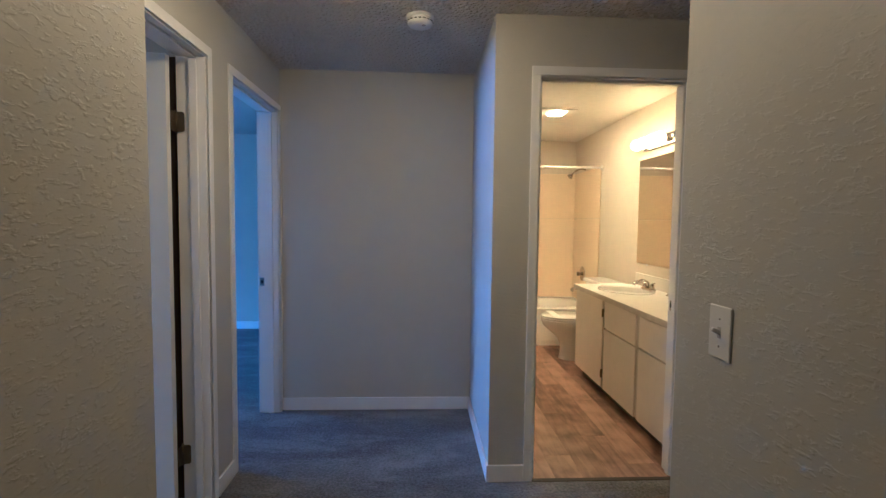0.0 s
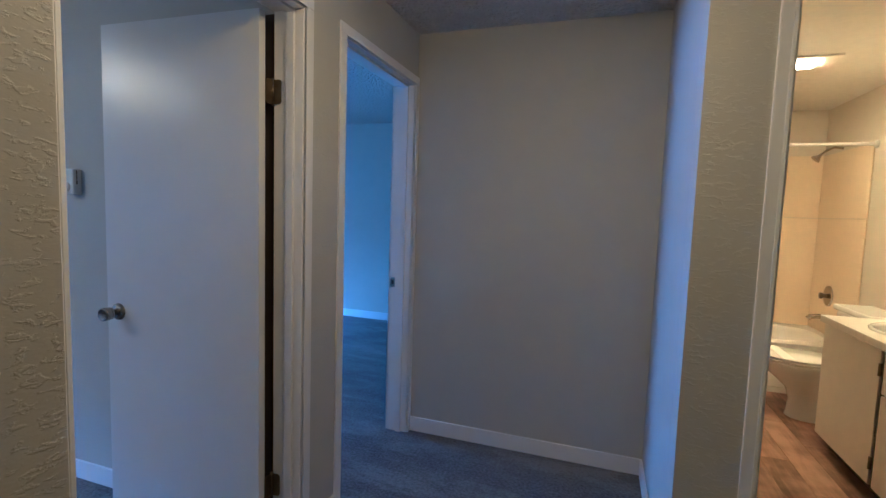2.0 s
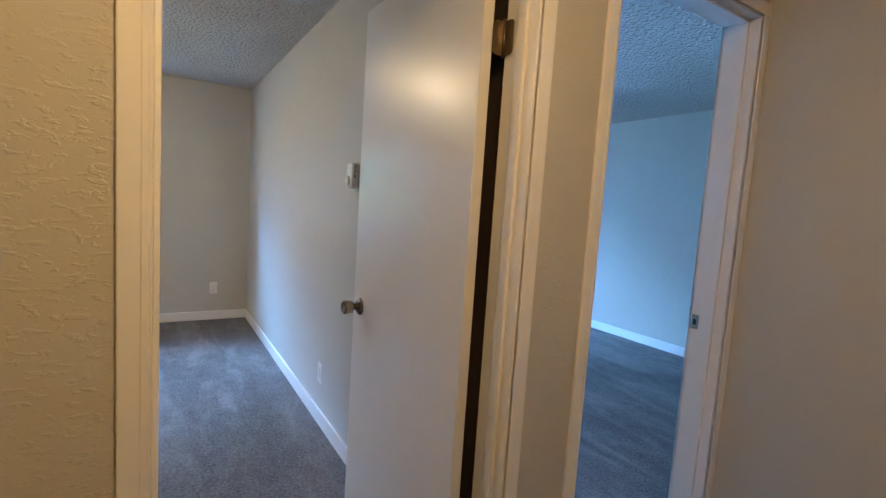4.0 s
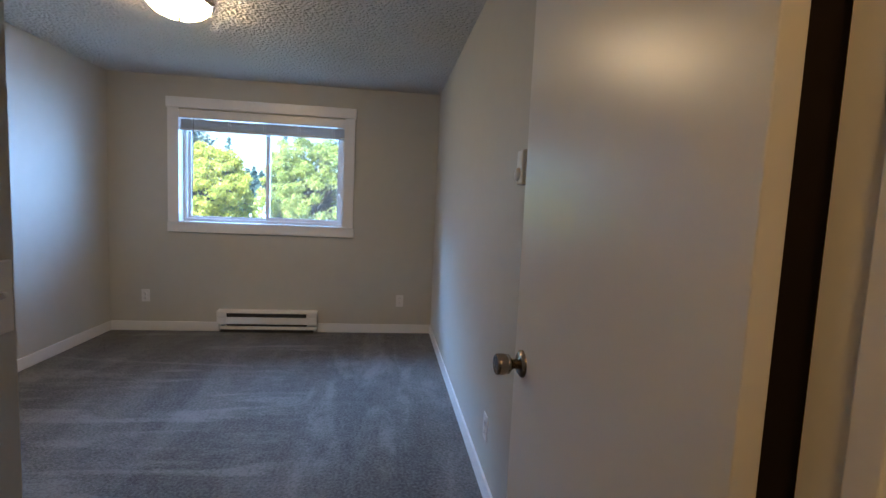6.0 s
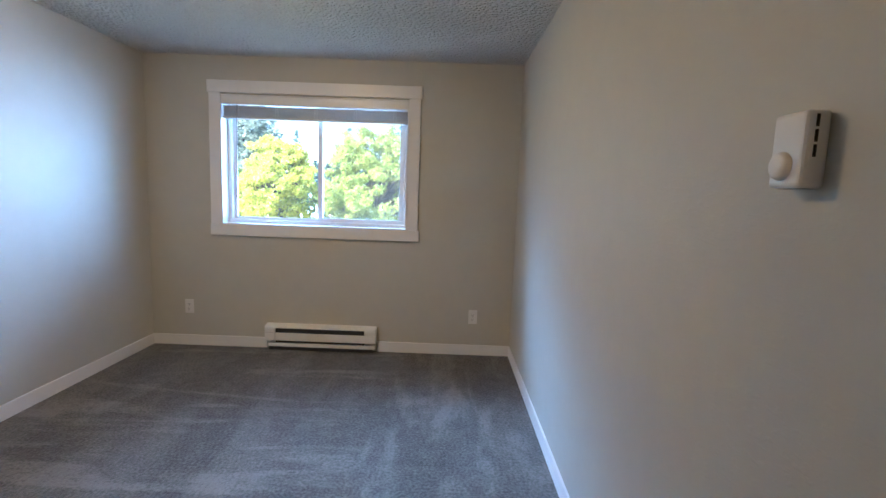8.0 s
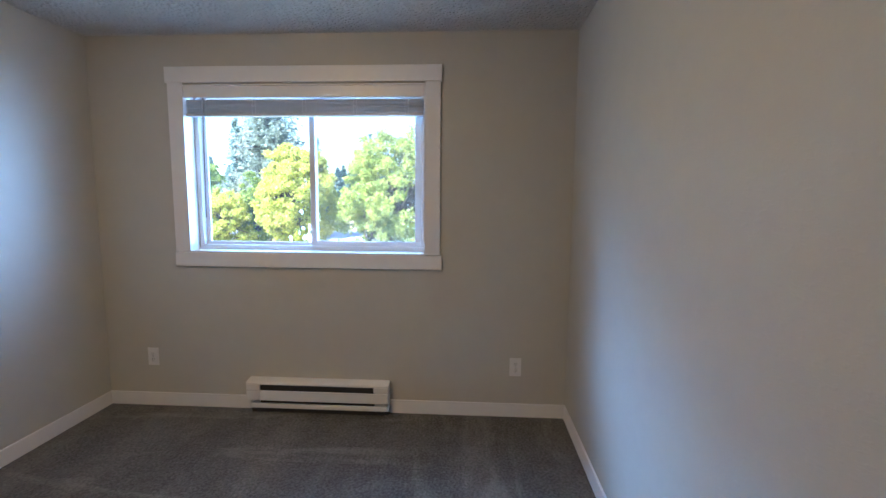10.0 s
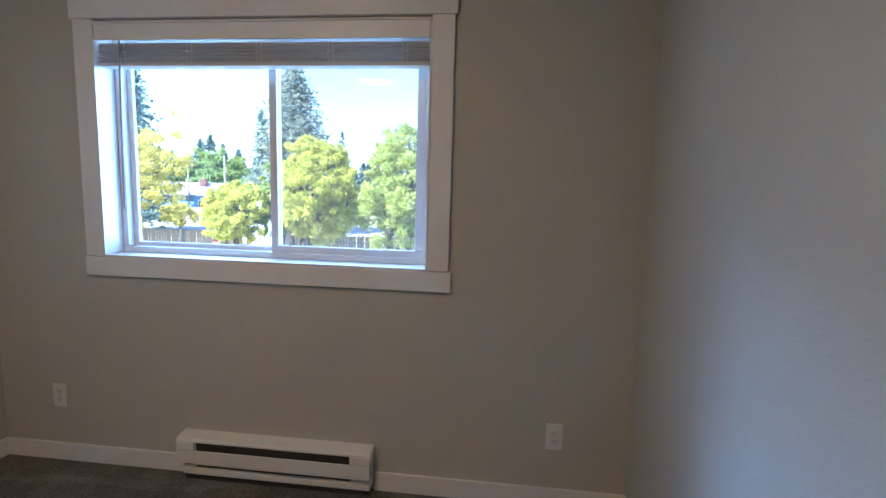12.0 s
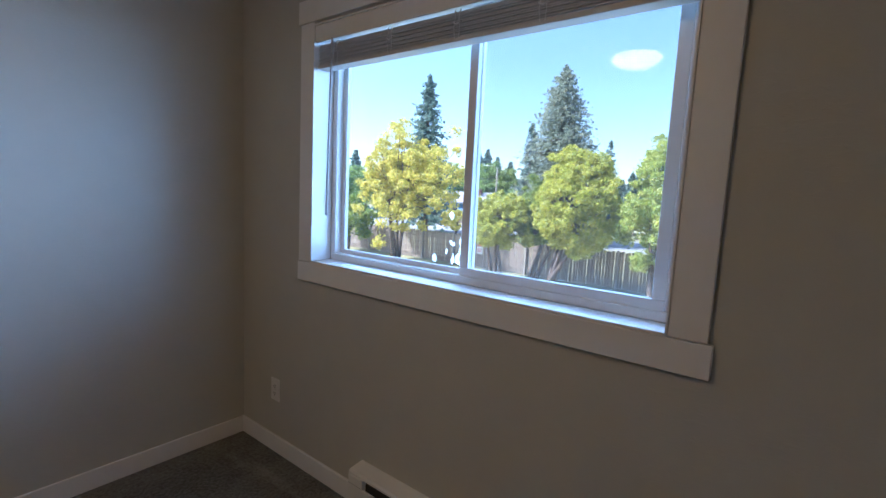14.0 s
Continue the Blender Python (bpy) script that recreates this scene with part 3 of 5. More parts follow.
# ---- windows ----
def window_unit(name, y0, y1, label, blind=True):
    """A two-pane vinyl slider in a deep white reveal with flat craftsman casing."""
    z0, z1 = WIN_Z
    win = tagged(new(name), label, "window", kind="structure")
    cx = WIN_X + 0.022
    # reveal lining, then the flat casing
    fx = -5.251
    lin = 0.006
    for a, b in (((fx, y0, z0), (cx, y0 + lin, z1)), ((fx, y1 - lin, z0), (cx, y1, z1)), ((fx, y0, z1 - lin), (cx, y1, z1))):
        part("window_reveal", boxes((a, b)), TRIM, win)
    part("window_sill", boxes(((fx, y0, z0 - 0.004), (cx, y1, z0 + lin)), bevel=0.002), TRIM, win)
    for a, b in ((y0 - 0.092, y0), (y1, y1 + 0.092)):
        part("side_casing", boxes(((WIN_X, a, z0 - 0.002), (cx - 0.003, b, z1 + 0.012)), bevel=0.002), TRIM, win)
    part("head_casing", boxes(((WIN_X, y0 - 0.102, z1 + 0.012), (cx + 0.003, y1 + 0.102, z1 + 0.106)), bevel=0.002), TRIM, win)
    part("apron_casing", boxes(((WIN_X, y0 - 0.096, z0 - 0.092), (cx, y1 + 0.104, z0 - 0.004)), bevel=0.002), TRIM, win)
    # vinyl frame
    fw = 0.030
    ya, yb, za, zb = y0 + lin, y1 - lin, z0 + lin, z1 - lin
    for a, b in (((-5.311, ya, za), (fx, yb, za + fw)), ((-5.311, ya, zb - fw), (fx, yb, zb)), ((-5.311, ya, za + fw), (fx, ya + fw, zb - fw)), ((-5.311, yb - fw, za + fw), (fx, yb, zb - fw))):
        part("window_frame", boxes((a, b), bevel=0.003), VINYL, win)
    mid = y0 + 0.512 * (y1 - y0)
    # fixed sash on the outer track, sliding sash on the inner
    for nm, sy0, sy1, sx0, sx1, sw in (("fixed_sash", ya + fw, mid + 0.018, -5.306, -5.286, 0.026), ("sliding_sash", mid - 0.018, yb - fw, -5.282, -5.258, 0.036)):
        sz0, sz1 = za + fw - 0.006, zb - fw + 0.006
        bm = boxes(((sx0, sy0, sz0), (sx1, sy1, sz0 + sw)), ((sx0, sy0, sz1 - sw), (sx1, sy1, sz1)), ((sx0, sy0, sz0 + sw), (sx1, sy0 + sw, sz1 - sw)), ((sx0, sy1 - sw, sz0 + sw), (sx1, sy1, sz1 - sw)), bevel=0.002)
        sash = part(nm, bm, VINYL, win, "white vinyl sash")
        xm = (sx0 + sx1) / 2
        pane = part("pane", boxes(((xm - 0.002, sy0 + sw, sz0 + sw), (xm + 0.002, sy1 - sw, sz1 - sw))), GLASS, sash, "clear glass pane")
        pane.visible_shadow = False
        if blind and nm == "fixed_sash":
            # dried splashes on the glass, low down beside the meeting rail
            rnd = random.Random(9)
            for k in range(16):
                cy = sy1 - sw - 0.012 - abs(rnd.gauss(0, 0.060))
                cz = sz0 + sw + 0.012 + abs(rnd.gauss(0, 0.085))
                ra, rb = rnd.uniform(0.004, 0.016), rnd.uniform(0.007, 0.026)
                bm = bmesh.new()
                ring = []
                for i in range(11):
                    a = i * math.tau / 11
                    q = rnd.uniform(0.55, 1.15)
                    ring.append(bm.verts.new((xm + 0.0028, cy + ra * q * math.cos(a), max(sz0 + sw + 0.001, cz + rb * q * math.sin(a)))))
                bm.faces.new(ring)
                part("splash_mark", bm, SMEAR, sash, "dried whitish splash on the glass").visible_shadow = False
    scr = part("insect_screen", boxes(((-5.3085, mid + 0.02, za + fw), (-5.3080, yb - fw, zb - fw))), SCREEN, win, "fine grey insect screen, cover raised for glare haze")
    scr.visible_shadow = False
    if blind:
        bl = thing("window_blind", (0, 0, 0), "raised beige faux-wood blind in the window head", "blind")
        x0, x1 = cx - 0.070, cx - 0.014
        by0, by1 = y0 + 0.012, y1 - 0.010
        part("headrail", boxes(((x0, by0, z1 - 0.058), (x1, by1, z1 - 0.008)), bevel=0.003), TRIM, bl)
        part("valance", boxes(((x1 + 0.001, y0 + 0.007, z1 - 0.076), (x1 + 0.009, y1 - 0.007, z1 - 0.0065)), bevel=0.003, seg=2), TRIM, bl, "white valance")
        rnd = random.Random(4)
        for k in range(12):
            z = z1 - 0.164 + k * 0.0070
            sag = rnd.uniform(-0.005, 0.004)
            bm = boxes(((x0 + 0.004 + sag, by0 + rnd.uniform(0, 0.006), 0), (x1 - 0.004 + sag, by1 - rnd.uniform(0, 0.006), 0.0030)))
            bm.transform(Matrix.Translation((0, 0, z)) @ Matrix.Rotation(rnd.uniform(-0.0012, 0.0012), 4, "X"))
            part("slat", bm, BLIND, bl)
        part("bottom_rail", boxes(((x0, by0, z1 - 0.182), (x1, by1, z1 - 0.167)), bevel=0.003, seg=2), BLIND, bl)
        for k in range(5):
            y = by0 + 0.12 + k * (by1 - by0 - 0.22) / 4
            bm = bmesh.new()
            for dy in (-0.012, 0.012):
                tube(bm, [(x1 - 0.001, y + dy, z1 - 0.080), (x1 + 0.003, y + dy * 0.6, z1 - 0.105), (x1 + 0.002, y + dy, z1 - 0.135), (x1 + 0.001, y + dy * 0.7, z1 - 0.172)], 0.0018, 5)
            tube(bm, [(x1 + 0.002, y - 0.016, z1 - 0.118), (x1 + 0.006, y, z1 - 0.128), (x1 + 0.002, y + 0.016, z1 - 0.120)], 0.0032, 5)
            part("ladder_cord", bm, TRIM, bl, "white ladder cord")
        part("wand", tube(bmesh.new(), [(x1 + 0.026, by0 + 0.128, z1 - 0.080), (x1 + 0.030, by0 + 0.124, z1 - 0.40), (x1 + 0.032, by0 + 0.118, z1 - 0.80)], 0.0045, 8), GREY_PLASTIC, bl, "clear grey tilt wand")
    return win


window_unit("window_1", WIN_Y[0], WIN_Y[1], "white vinyl sliding window with flat white casing")
window_unit("window_2", W2Y[0], W2Y[1], "white vinyl sliding window of the second bedroom", blind=False)


# ---- bedroom things ----
def heater():
    y0, y1 = HEAT_Y
    h = thing("baseboard_heater", (0, 0, 0), "white enamelled electric baseboard heater under the window", "heater")
    x0, x1 = WIN_X, -5.088
    part("back_plate", boxes(((x0, y0 + 0.004, 0.030), (x0 + 0.006, y1 - 0.004, 0.205))), HEATER, h)
    bm = bmesh.new()
    sec = [(x0, 0.204), (x0, 0.214), (x1 - 0.012, 0.205), (x1 - 0.004, 0.198), (x1 - 0.004, 0.190), (x1 - 0.010, 0.190), (x1 - 0.014, 0.196)]
    ends = [[bm.verts.new((sx, yy, sz)) for sx, sz in sec] for yy in (y0, y1)]
    for i in range(len(sec)):
        bm.faces.new((ends[0][i], ends[0][(i + 1) % len(sec)], ends[1][(i + 1) % len(sec)], ends[1][i]))
    bm.faces.new(ends[0][::-1])
    bm.faces.new(ends[1])
    part("top_cover", bm, HEATER, h)
    part("front_panel", boxes(((x1 - 0.005, y0 + 0.088, 0.088), (x1 + 0.003, y1 - 0.001, 0.154)), bevel=0.003, seg=2), HEATER, h)
    part("bottom_lip", boxes(((x0 + 0.006, y0 + 0.028, 0.034), (x1 - 0.006, y1 - 0.002, 0.064)), bevel=0.004, seg=2), HEATER, h)
    # solid dark box paints the shaded slot, the plate below it the shaded underside
    part("grille", boxes(((x0 + 0.008, y0 + 0.084, 0.040), (x1 - 0.022, y1 - 0.094, 0.194))), HEATER_SHADE, h, "dark box painted as the shaded heater slot")
    part("foot_shadow_plate", boxes(((x0 + 0.006, y0 + 0.030, 0.004), (x1 - 0.020, y1 - 0.030, 0.0335))), HEATER_SHADE, h)
    for a, b, c in ((y0 + 0.001, y0 + 0.085, 0.088), (y1 - 0.094, y1 - 0.001, 0.155)):
        e = part("end_cap", boxes(((x0 + 0.006, a, c), (x1 - 0.001, b, 0.1895)), bevel=0.003, seg=2), HEATER, h)
        if c < 0.1:
            part("seam", boxes(((x1 - 0.0014, a + 0.002, 0.152), (x1 - 0.0004, b - 0.002, 0.1545))), GREY_PLASTIC, e)


heater()


def wall_plate(name, m, label, category, kind_of):
    """An outlet or switch plate; local x runs along the wall, y out of it, z up."""
    p = thing(name, (0, 0, 0), label, category, group="wall plates")
    w, h = (0.072, 0.117)
    def put(nm, bm, material, lab="", par=p):
        bm.transform(m)
        return part(nm, bm, material, par, lab)
    put("plate", boxes(((-w / 2, 0, -h / 2), (w / 2, 0.0055, h / 2)), bevel=0.003, seg=2), PLASTIC)
    if kind_of == "outlet":
        for s in (-1, 1):
            c = s * 0.0195
            bm = lathe(bmesh.new(), [(0, 0.0075), (0.0155, 0.0075), (0.0165, 0.0055)], Matrix.Translation((0, 0, c)) @ Matrix.Rotation(-math.pi / 2, 4, "X"), 20)
            put("socket", bm, PLASTIC)
            for dx, hh in ((-0.0062, 0.0045), (0.0062, 0.0038)):
                put("slot", boxes(((dx - 0.0012, 0.007, c + 0.003 - hh), (dx + 0.0012, 0.0079, c + 0.003 + hh))), DARK)
            put("slot", boxes(((-0.0022, 0.007, c - 0.010), (0.0022, 0.0079, c - 0.006))), DARK)
    else:
        put("toggle_slot", boxes(((-0.0055, 0.0050, -0.0125), (0.0055, 0.0062, 0.0125))), GREY_PLASTIC)
        bm = boxes(((-0.0042, 0, -0.005), (0.0042, 0.020, 0.005)), bevel=0.0018)
        bm.transform(Matrix.Translation((0, 0.004, 0)) @ Matrix.Rotation(math.radians(24), 4, "X"))
        put("toggle", bm, PLASTIC)
    for dz in ((0,) if kind_of == "outlet" else (-0.030, 0.030)):
        put("screw", lathe(bmesh.new(), [(0, 0.007), (0.0028, 0.0066), (0.0032, 0.0055)], Matrix.Translation((0, 0, dz)) @ Matrix.Rotation(-math.pi / 2, 4, "X"), 10), GREY_PLASTIC)
    return p


wall_plate("outlet", pose(WIN_X, -0.549, 0.330, 0, 0, -90), "white duplex outlet on the window wall", "outlet", "outlet")
wall_plate("outlet", pose(WIN_X, 1.802, 0.324, 0, 0, -90), "white duplex outlet on the window wall", "outlet", "outlet")
wall_plate("outlet", pose(-2.570, BED_R, 0.298, 0, 0, 180), "white duplex outlet beside the open door", "outlet", "outlet")
wall_plate("light_switch", pose(PASS_R, 0.917, 1.096, 0, 0, 90), "white toggle light switch on textured wall", "switch", "switch")
wall_plate("light_switch", pose(-1.385, STUB_Y, 1.100, 0, 0, 0), "white toggle light switch inside the bedroom door", "switch", "switch")


def thermostat():
    t = thing("thermostat", (0, 0, 0), "white wall thermostat with round dial", "thermostat")
    x0, x1, z0, z1, y = -2.178, -2.106, 1.359, 1.474, BED_R
    bm = boxes(((x0, y - 0.038, z0), (x1, y, z1)), bevel=0.008, seg=3)
    part("case", bm, PLASTIC, t)
    for k in range(3):
        za = z0 + 0.046 + k * 0.022
        part("vent_slot", boxes(((x1 - 0.0004, y - 0.025, za), (x1 + 0.0006, y - 0.020, za + 0.018))), DARK, t)
    for k in range(5):
        part("vent_slot", boxes(((x0 + 0.012 + k * 0.011, y - 0.026, z0 - 0.0006), (x0 + 0.018 + k * 0.011, y - 0.012, z0 + 0.0006))), DARK, t)
    m = Matrix.Translation((x0 + 0.030, y - 0.033, z0 + 0.034)) @ Matrix.Rotation(math.pi / 2, 4, "X")
    part("dial", lathe(bmesh.new(), [(0.0225, 0), (0.022, 0.008), (0.020, 0.012), (0.017, 0.0145), (0.0, 0.0155)], m, 28), PLASTIC, t, "white round dial")
    part("dial_ring", lathe(bmesh.new(), [(0.0225, 0.0), (0.0250, 0.0), (0.0250, 0.0035), (0.0225, 0.0035)], m, 28), GREY_PLASTIC, t)


thermostat()


def dome_lamp(x, y, name, label, glass):
    """A flush ceiling light: metal pan, glowing glass bowl, finial."""
    l = thing(name, (0, 0, 0), label, "ceiling light")
    m = Matrix.Translation((x, y, H))
    part("pan", lathe(bmesh.new(), [(0.0, 0.0), (0.175, 0.0), (0.178, -0.012), (0.168, -0.030), (0.155, -0.032)], m, 40), CHROME, l, "satin nickel pan")
    bm = lathe(bmesh.new(), [(0.160, -0.028), (0.158, -0.040), (0.148, -0.058), (0.126, -0.078), (0.092, -0.094), (0.05, -0.103), (0.0, -0.106)], m, 40)
    part("shade", bm, glass, l, "frosted glass bowl, lit")
    part("finial", lathe(bmesh.new(), [(0.0, -0.126), (0.005, -0.124), (0.008, -0.117), (0.006, -0.111), (0.011, -0.106), (0.0, -0.104)], m, 16), BRASS, l)
    return l


dome_lamp(-3.403, 0.487, "ceiling_light", "lit frosted bowl ceiling light of the bedroom", LAMP_GLASS)
dome_lamp(-0.12, 1.60, "ceiling_light", "lit frosted bowl ceiling light of the hall", HALL_GLASS)


def smoke_alarm():
    s = thing("smoke_alarm", (0, 0, 0), "round white smoke alarm on the popcorn ceiling", "smoke alarm")
    m = Matrix.Translation((0.035, 2.318, H))
    part("base", lathe(bmesh.new(), [(0.0, 0), (0.070, 0), (0.070, -0.010), (0.062, -0.012)], m, 36), PLASTIC, s)
    part("cover", lathe(bmesh.new(), [(0.060, -0.010), (0.064, -0.016), (0.063, -0.034), (0.056, -0.044), (0.030, -0.048), (0.0, -0.048)], m, 36), PLASTIC, s)
    for k in range(18):
        a = k * math.tau / 18
        bm = boxes(((-0.0065, 0.0615, -0.030), (0.0065, 0.0648, -0.026)))
        bm.transform(m @ Matrix.Rotation(a, 4, "Z"))
        part("vent_slot", bm, DARK, s)
    part("test_button", lathe(bmesh.new(), [(0.010, -0.047), (0.010, -0.050), (0.0, -0.051)], m @ Matrix.Translation((0.018, -0.020, 0)), 16), GREY_PLASTIC, s)


smoke_alarm()


# ---- outdoors, one storey below ----
G = -2.75


def leaf_mat(name, c1, c2, rough=0.55):
    """Leaves: each its own shade, letting some light through."""
    m = bpy.data.materials.new(name)
    m.use_nodes = True
    t = m.node_tree
    p = t.nodes["Principled BSDF"]
    p.inputs["Roughness"].default_value = rough
    geo = t.nodes.new("ShaderNodeNewGeometry")
    mix = t.nodes.new("ShaderNodeMix")
    mix.data_type = "RGBA"
    mix.inputs["A"].default_value, mix.inputs["B"].default_value = (*c1, 1), (*c2, 1)
    t.links.new(geo.outputs["Random Per Island"], mix.inputs["Factor"])
    t.links.new(mix.outputs["Result"], p.inputs["Base Color"])
    tr = t.nodes.new("ShaderNodeBsdfTranslucent")
    t.links.new(mix.outputs["Result"], tr.inputs["Color"])
    add = t.nodes.new("ShaderNodeMixShader")
    add.inputs[0].default_value = 0.55
    t.links.new(p.outputs[0], add.inputs[1])
    t.links.new(tr.outputs[0], add.inputs[2])
    t.links.new(add.outputs[0], t.nodes["Material Output"].inputs["Surface"])
    return m


BARK = mat("bark", (0.14, 0.10, 0.075), 0.9, var=0.35, scale=12, bump=0.6, bscale=30, depth=0.02)
GROUND = mat("dry_lawn", (0.30, 0.27, 0.13), 0.95, var=0.35, scale=3, big=0.15, bump=0.5, bscale=14, depth=0.05)
ROAD = mat("asphalt", (0.36, 0.345, 0.33), 0.9, var=0.15, scale=6, big=0.3)
FENCE_WOOD = mat("weathered_cedar", (0.30, 0.23, 0.18), 0.85, var=0.35, scale=7, big=2.5, bump=0.4, bscale=30, depth=0.004)
POST_WOOD = mat("pale_post", (0.38, 0.33, 0.28), 0.85, var=0.2, scale=9)
HOUSE_WALL = mat("blue_siding", (0.17, 0.30, 0.52), 0.7, var=0.06)
HOUSE_ROOF = mat("grey_shingle", (0.34, 0.33, 0.34), 0.9, var=0.15, scale=9)
BRICK = mat("chimney_brick", (0.30, 0.13, 0.09), 0.85, var=0.2, scale=9)
SIGN_W = mat("sign_white", (0.78, 0.78, 0.76), 0.5)
SIGN_R = mat("sign_red", (0.50, 0.06, 0.05), 0.5)
GREY_POLE = mat("pole_wood", (0.33, 0.28, 0.23), 0.8, var=0.15)
LEAF_YELLOW = leaf_mat("leaf_yellow_green", (0.46, 0.46, 0.08), (0.88, 0.74, 0.18))
LEAF_LIME = leaf_mat("leaf_lime", (0.36, 0.42, 0.06), (0.84, 0.76, 0.15))
LEAF_GREEN = leaf_mat("leaf_green", (0.30, 0.40, 0.08), (0.70, 0.68, 0.17))
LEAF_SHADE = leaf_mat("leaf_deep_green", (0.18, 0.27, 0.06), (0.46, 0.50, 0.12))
LEAF_FAR = leaf_mat("leaf_far_green", (0.25, 0.37, 0.11), (0.48, 0.56, 0.19))
NEEDLE = leaf_mat("needle_blue_green", (0.12, 0.19, 0.16), (0.26, 0.33, 0.25), 0.7)
NEEDLE_PALE = leaf_mat("needle_pale", (0.24, 0.28, 0.20), (0.44, 0.46, 0.33), 0.7)


def leaf_mesh(name, centres, sizes, rng, material, flat=0.0):
    """Small folded leaves at the centres, turned at random."""
    n = len(centres)
    a = rng.normal(size=(n, 3))
    a[:, 2] *= 1 - flat
    a /= np.linalg.norm(a, axis=1)[:, None]
    b = np.cross(a, rng.normal(size=(n, 3)))
    b /= np.linalg.norm(b, axis=1)[:, None]
    s = sizes[:, None]
    c = np.cross(a, b)
    v = np.stack([centres - a * s, centres + b * s * 0.55 + c * s * 0.15, centres + a * s, centres - b * s * 0.55 + c * s * 0.15], axis=1).reshape(-1, 3)
    f = np.arange(4 * n).reshape(n, 4)
    me = bpy.data.meshes.new(name)
    me.from_pydata(v.tolist(), [], f.tolist())
    me.materials.append(material)
    return me


def facing_leaves(name, centres, normals, sizes, rng, material):
    """Leaves that turn their faces the way of the normals, each with a fold and a droop of its own."""
    n = len(centres)
    w = normals + rng.normal(size=(n, 3)) * 0.75
    w /= np.linalg.norm(w, axis=1)[:, None]
    a = np.cross(w, rng.normal(size=(n, 3)))
    a /= np.linalg.norm(a, axis=1)[:, None]
    b = np.cross(w, a)
    s = sizes[:, None]
    v = np.stack([centres - a * s, centres + b * s * 0.50 + w * s * 0.18, centres + a * s - w * s * 0.22, centres - b * s * 0.50 + w * s * 0.18], axis=1).reshape(-1, 3)
    k = np.arange(4 * n).reshape(n, 4)
    f = np.concatenate([k[:, [0, 1, 2]], k[:, [0, 2, 3]]])
    me = bpy.data.meshes.new(name)
    me.from_pydata(v.tolist(), [], f.tolist())
    me.materials.append(material)
    return me


def broad_tree(at, crown_c, crown_r, seed, material, label, leaves=9000, size=0.11, clumps=70, stems=3, gap=0.55, wild=0.2, tip=0.0, puff=0.20):
    """A broadleaf tree: leaning stems, limbs and domed sprays of leaves with dark gaps between them."""
    rng = np.random.default_rng(seed)
    t = thing("tree", (0, 0, 0), label, "tree")
    base, cc, cr = np.array((at[0], at[1], G)), np.array(crown_c, float), np.array(crown_r, float)
    d = rng.normal(size=(clumps, 3))
    d /= np.linalg.norm(d, axis=1)[:, None]
    rad = rng.uniform(gap, 0.92, clumps)[:, None] * (1 + rng.normal(size=(clumps, 1)) * wild * 0.5)
    # boughs that reach further than the rest give the outline its lobes
    lobes = rng.normal(size=(9, 3))
    lobes /= np.linalg.norm(lobes, axis=1)[:, None]
    rad = rad * (0.87 + 0.27 * np.clip((d @ lobes.T).max(axis=1), 0, 1)[:, None] ** 4)
    off = d * rad
    # a crown that narrows to its top and is cut flatter below
    off[:, :2] *= (1 - tip * np.clip(off[:, 2:], 0, 1))
    off[:, 2] = np.where(off[:, 2] < 0, off[:, 2] * 0.9, off[:, 2])
    pts = cc + off * cr
    bm = bmesh.new()
    for k in range(stems):
        lean = rng.normal(size=2) * 0.25 * cr[:2]
        top = cc + np.array((lean[0], lean[1], rng.uniform(-0.1, 0.5) * cr[2]))
        foot = base + np.array((rng.normal() * 0.16, rng.normal() * 0.16, -0.05))
        midp = foot * 0.55 + top * 0.45 + np.array((rng.normal() * 0.25, rng.normal() * 0.25, 0))
        tube(bm, [foot, foot * 0.7 + midp * 0.3, midp, midp * 0.4 + top * 0.6, top], 0.10 + 0.02 * cr[0], 7, 0.2)
    part("trunk", bm, BARK, t, "brown forked trunk")
    bm = bmesh.new()
    for k in range(0, clumps, 2):
        s = cc + (base - cc) * rng.uniform(0.05, 0.4)
        q = pts[k]
        tube(bm, [s, s * 0.5 + q * 0.5 + rng.normal(size=3) * 0.15, q], 0.040, 5, 0.25)
    part("limbs", bm, BARK, t)
    per = leaves // clumps
    cen, nor = [], []
    for q, o in zip(pts, off):
        r = cr.mean() * puff * rng.uniform(0.6, 1.35)
        u = rng.normal(size=(per, 3)) + 0.9 * o / (np.linalg.norm(o) + 0.1) + np.array((0, 0, 0.35))
        u /= np.linalg.norm(u, axis=1)[:, None]
        cen.append(q + u * r * rng.uniform(0.45, 1.08, (per, 1)) * np.array((1, 1, 0.72)) + rng.normal(size=(per, 3)) * r * 0.17)
        nor.append(u)
    cen, nor = np.concatenate(cen), np.concatenate(nor)
    keep = cen[:, 2] > G + 0.5
    cen, nor = cen[keep], nor[keep]
    crown = new("crown", facing_leaves("crown", cen, nor, rng.uniform(0.6, 1.3, len(cen)) * size, rng, material))
    crown.parent = t
    return t


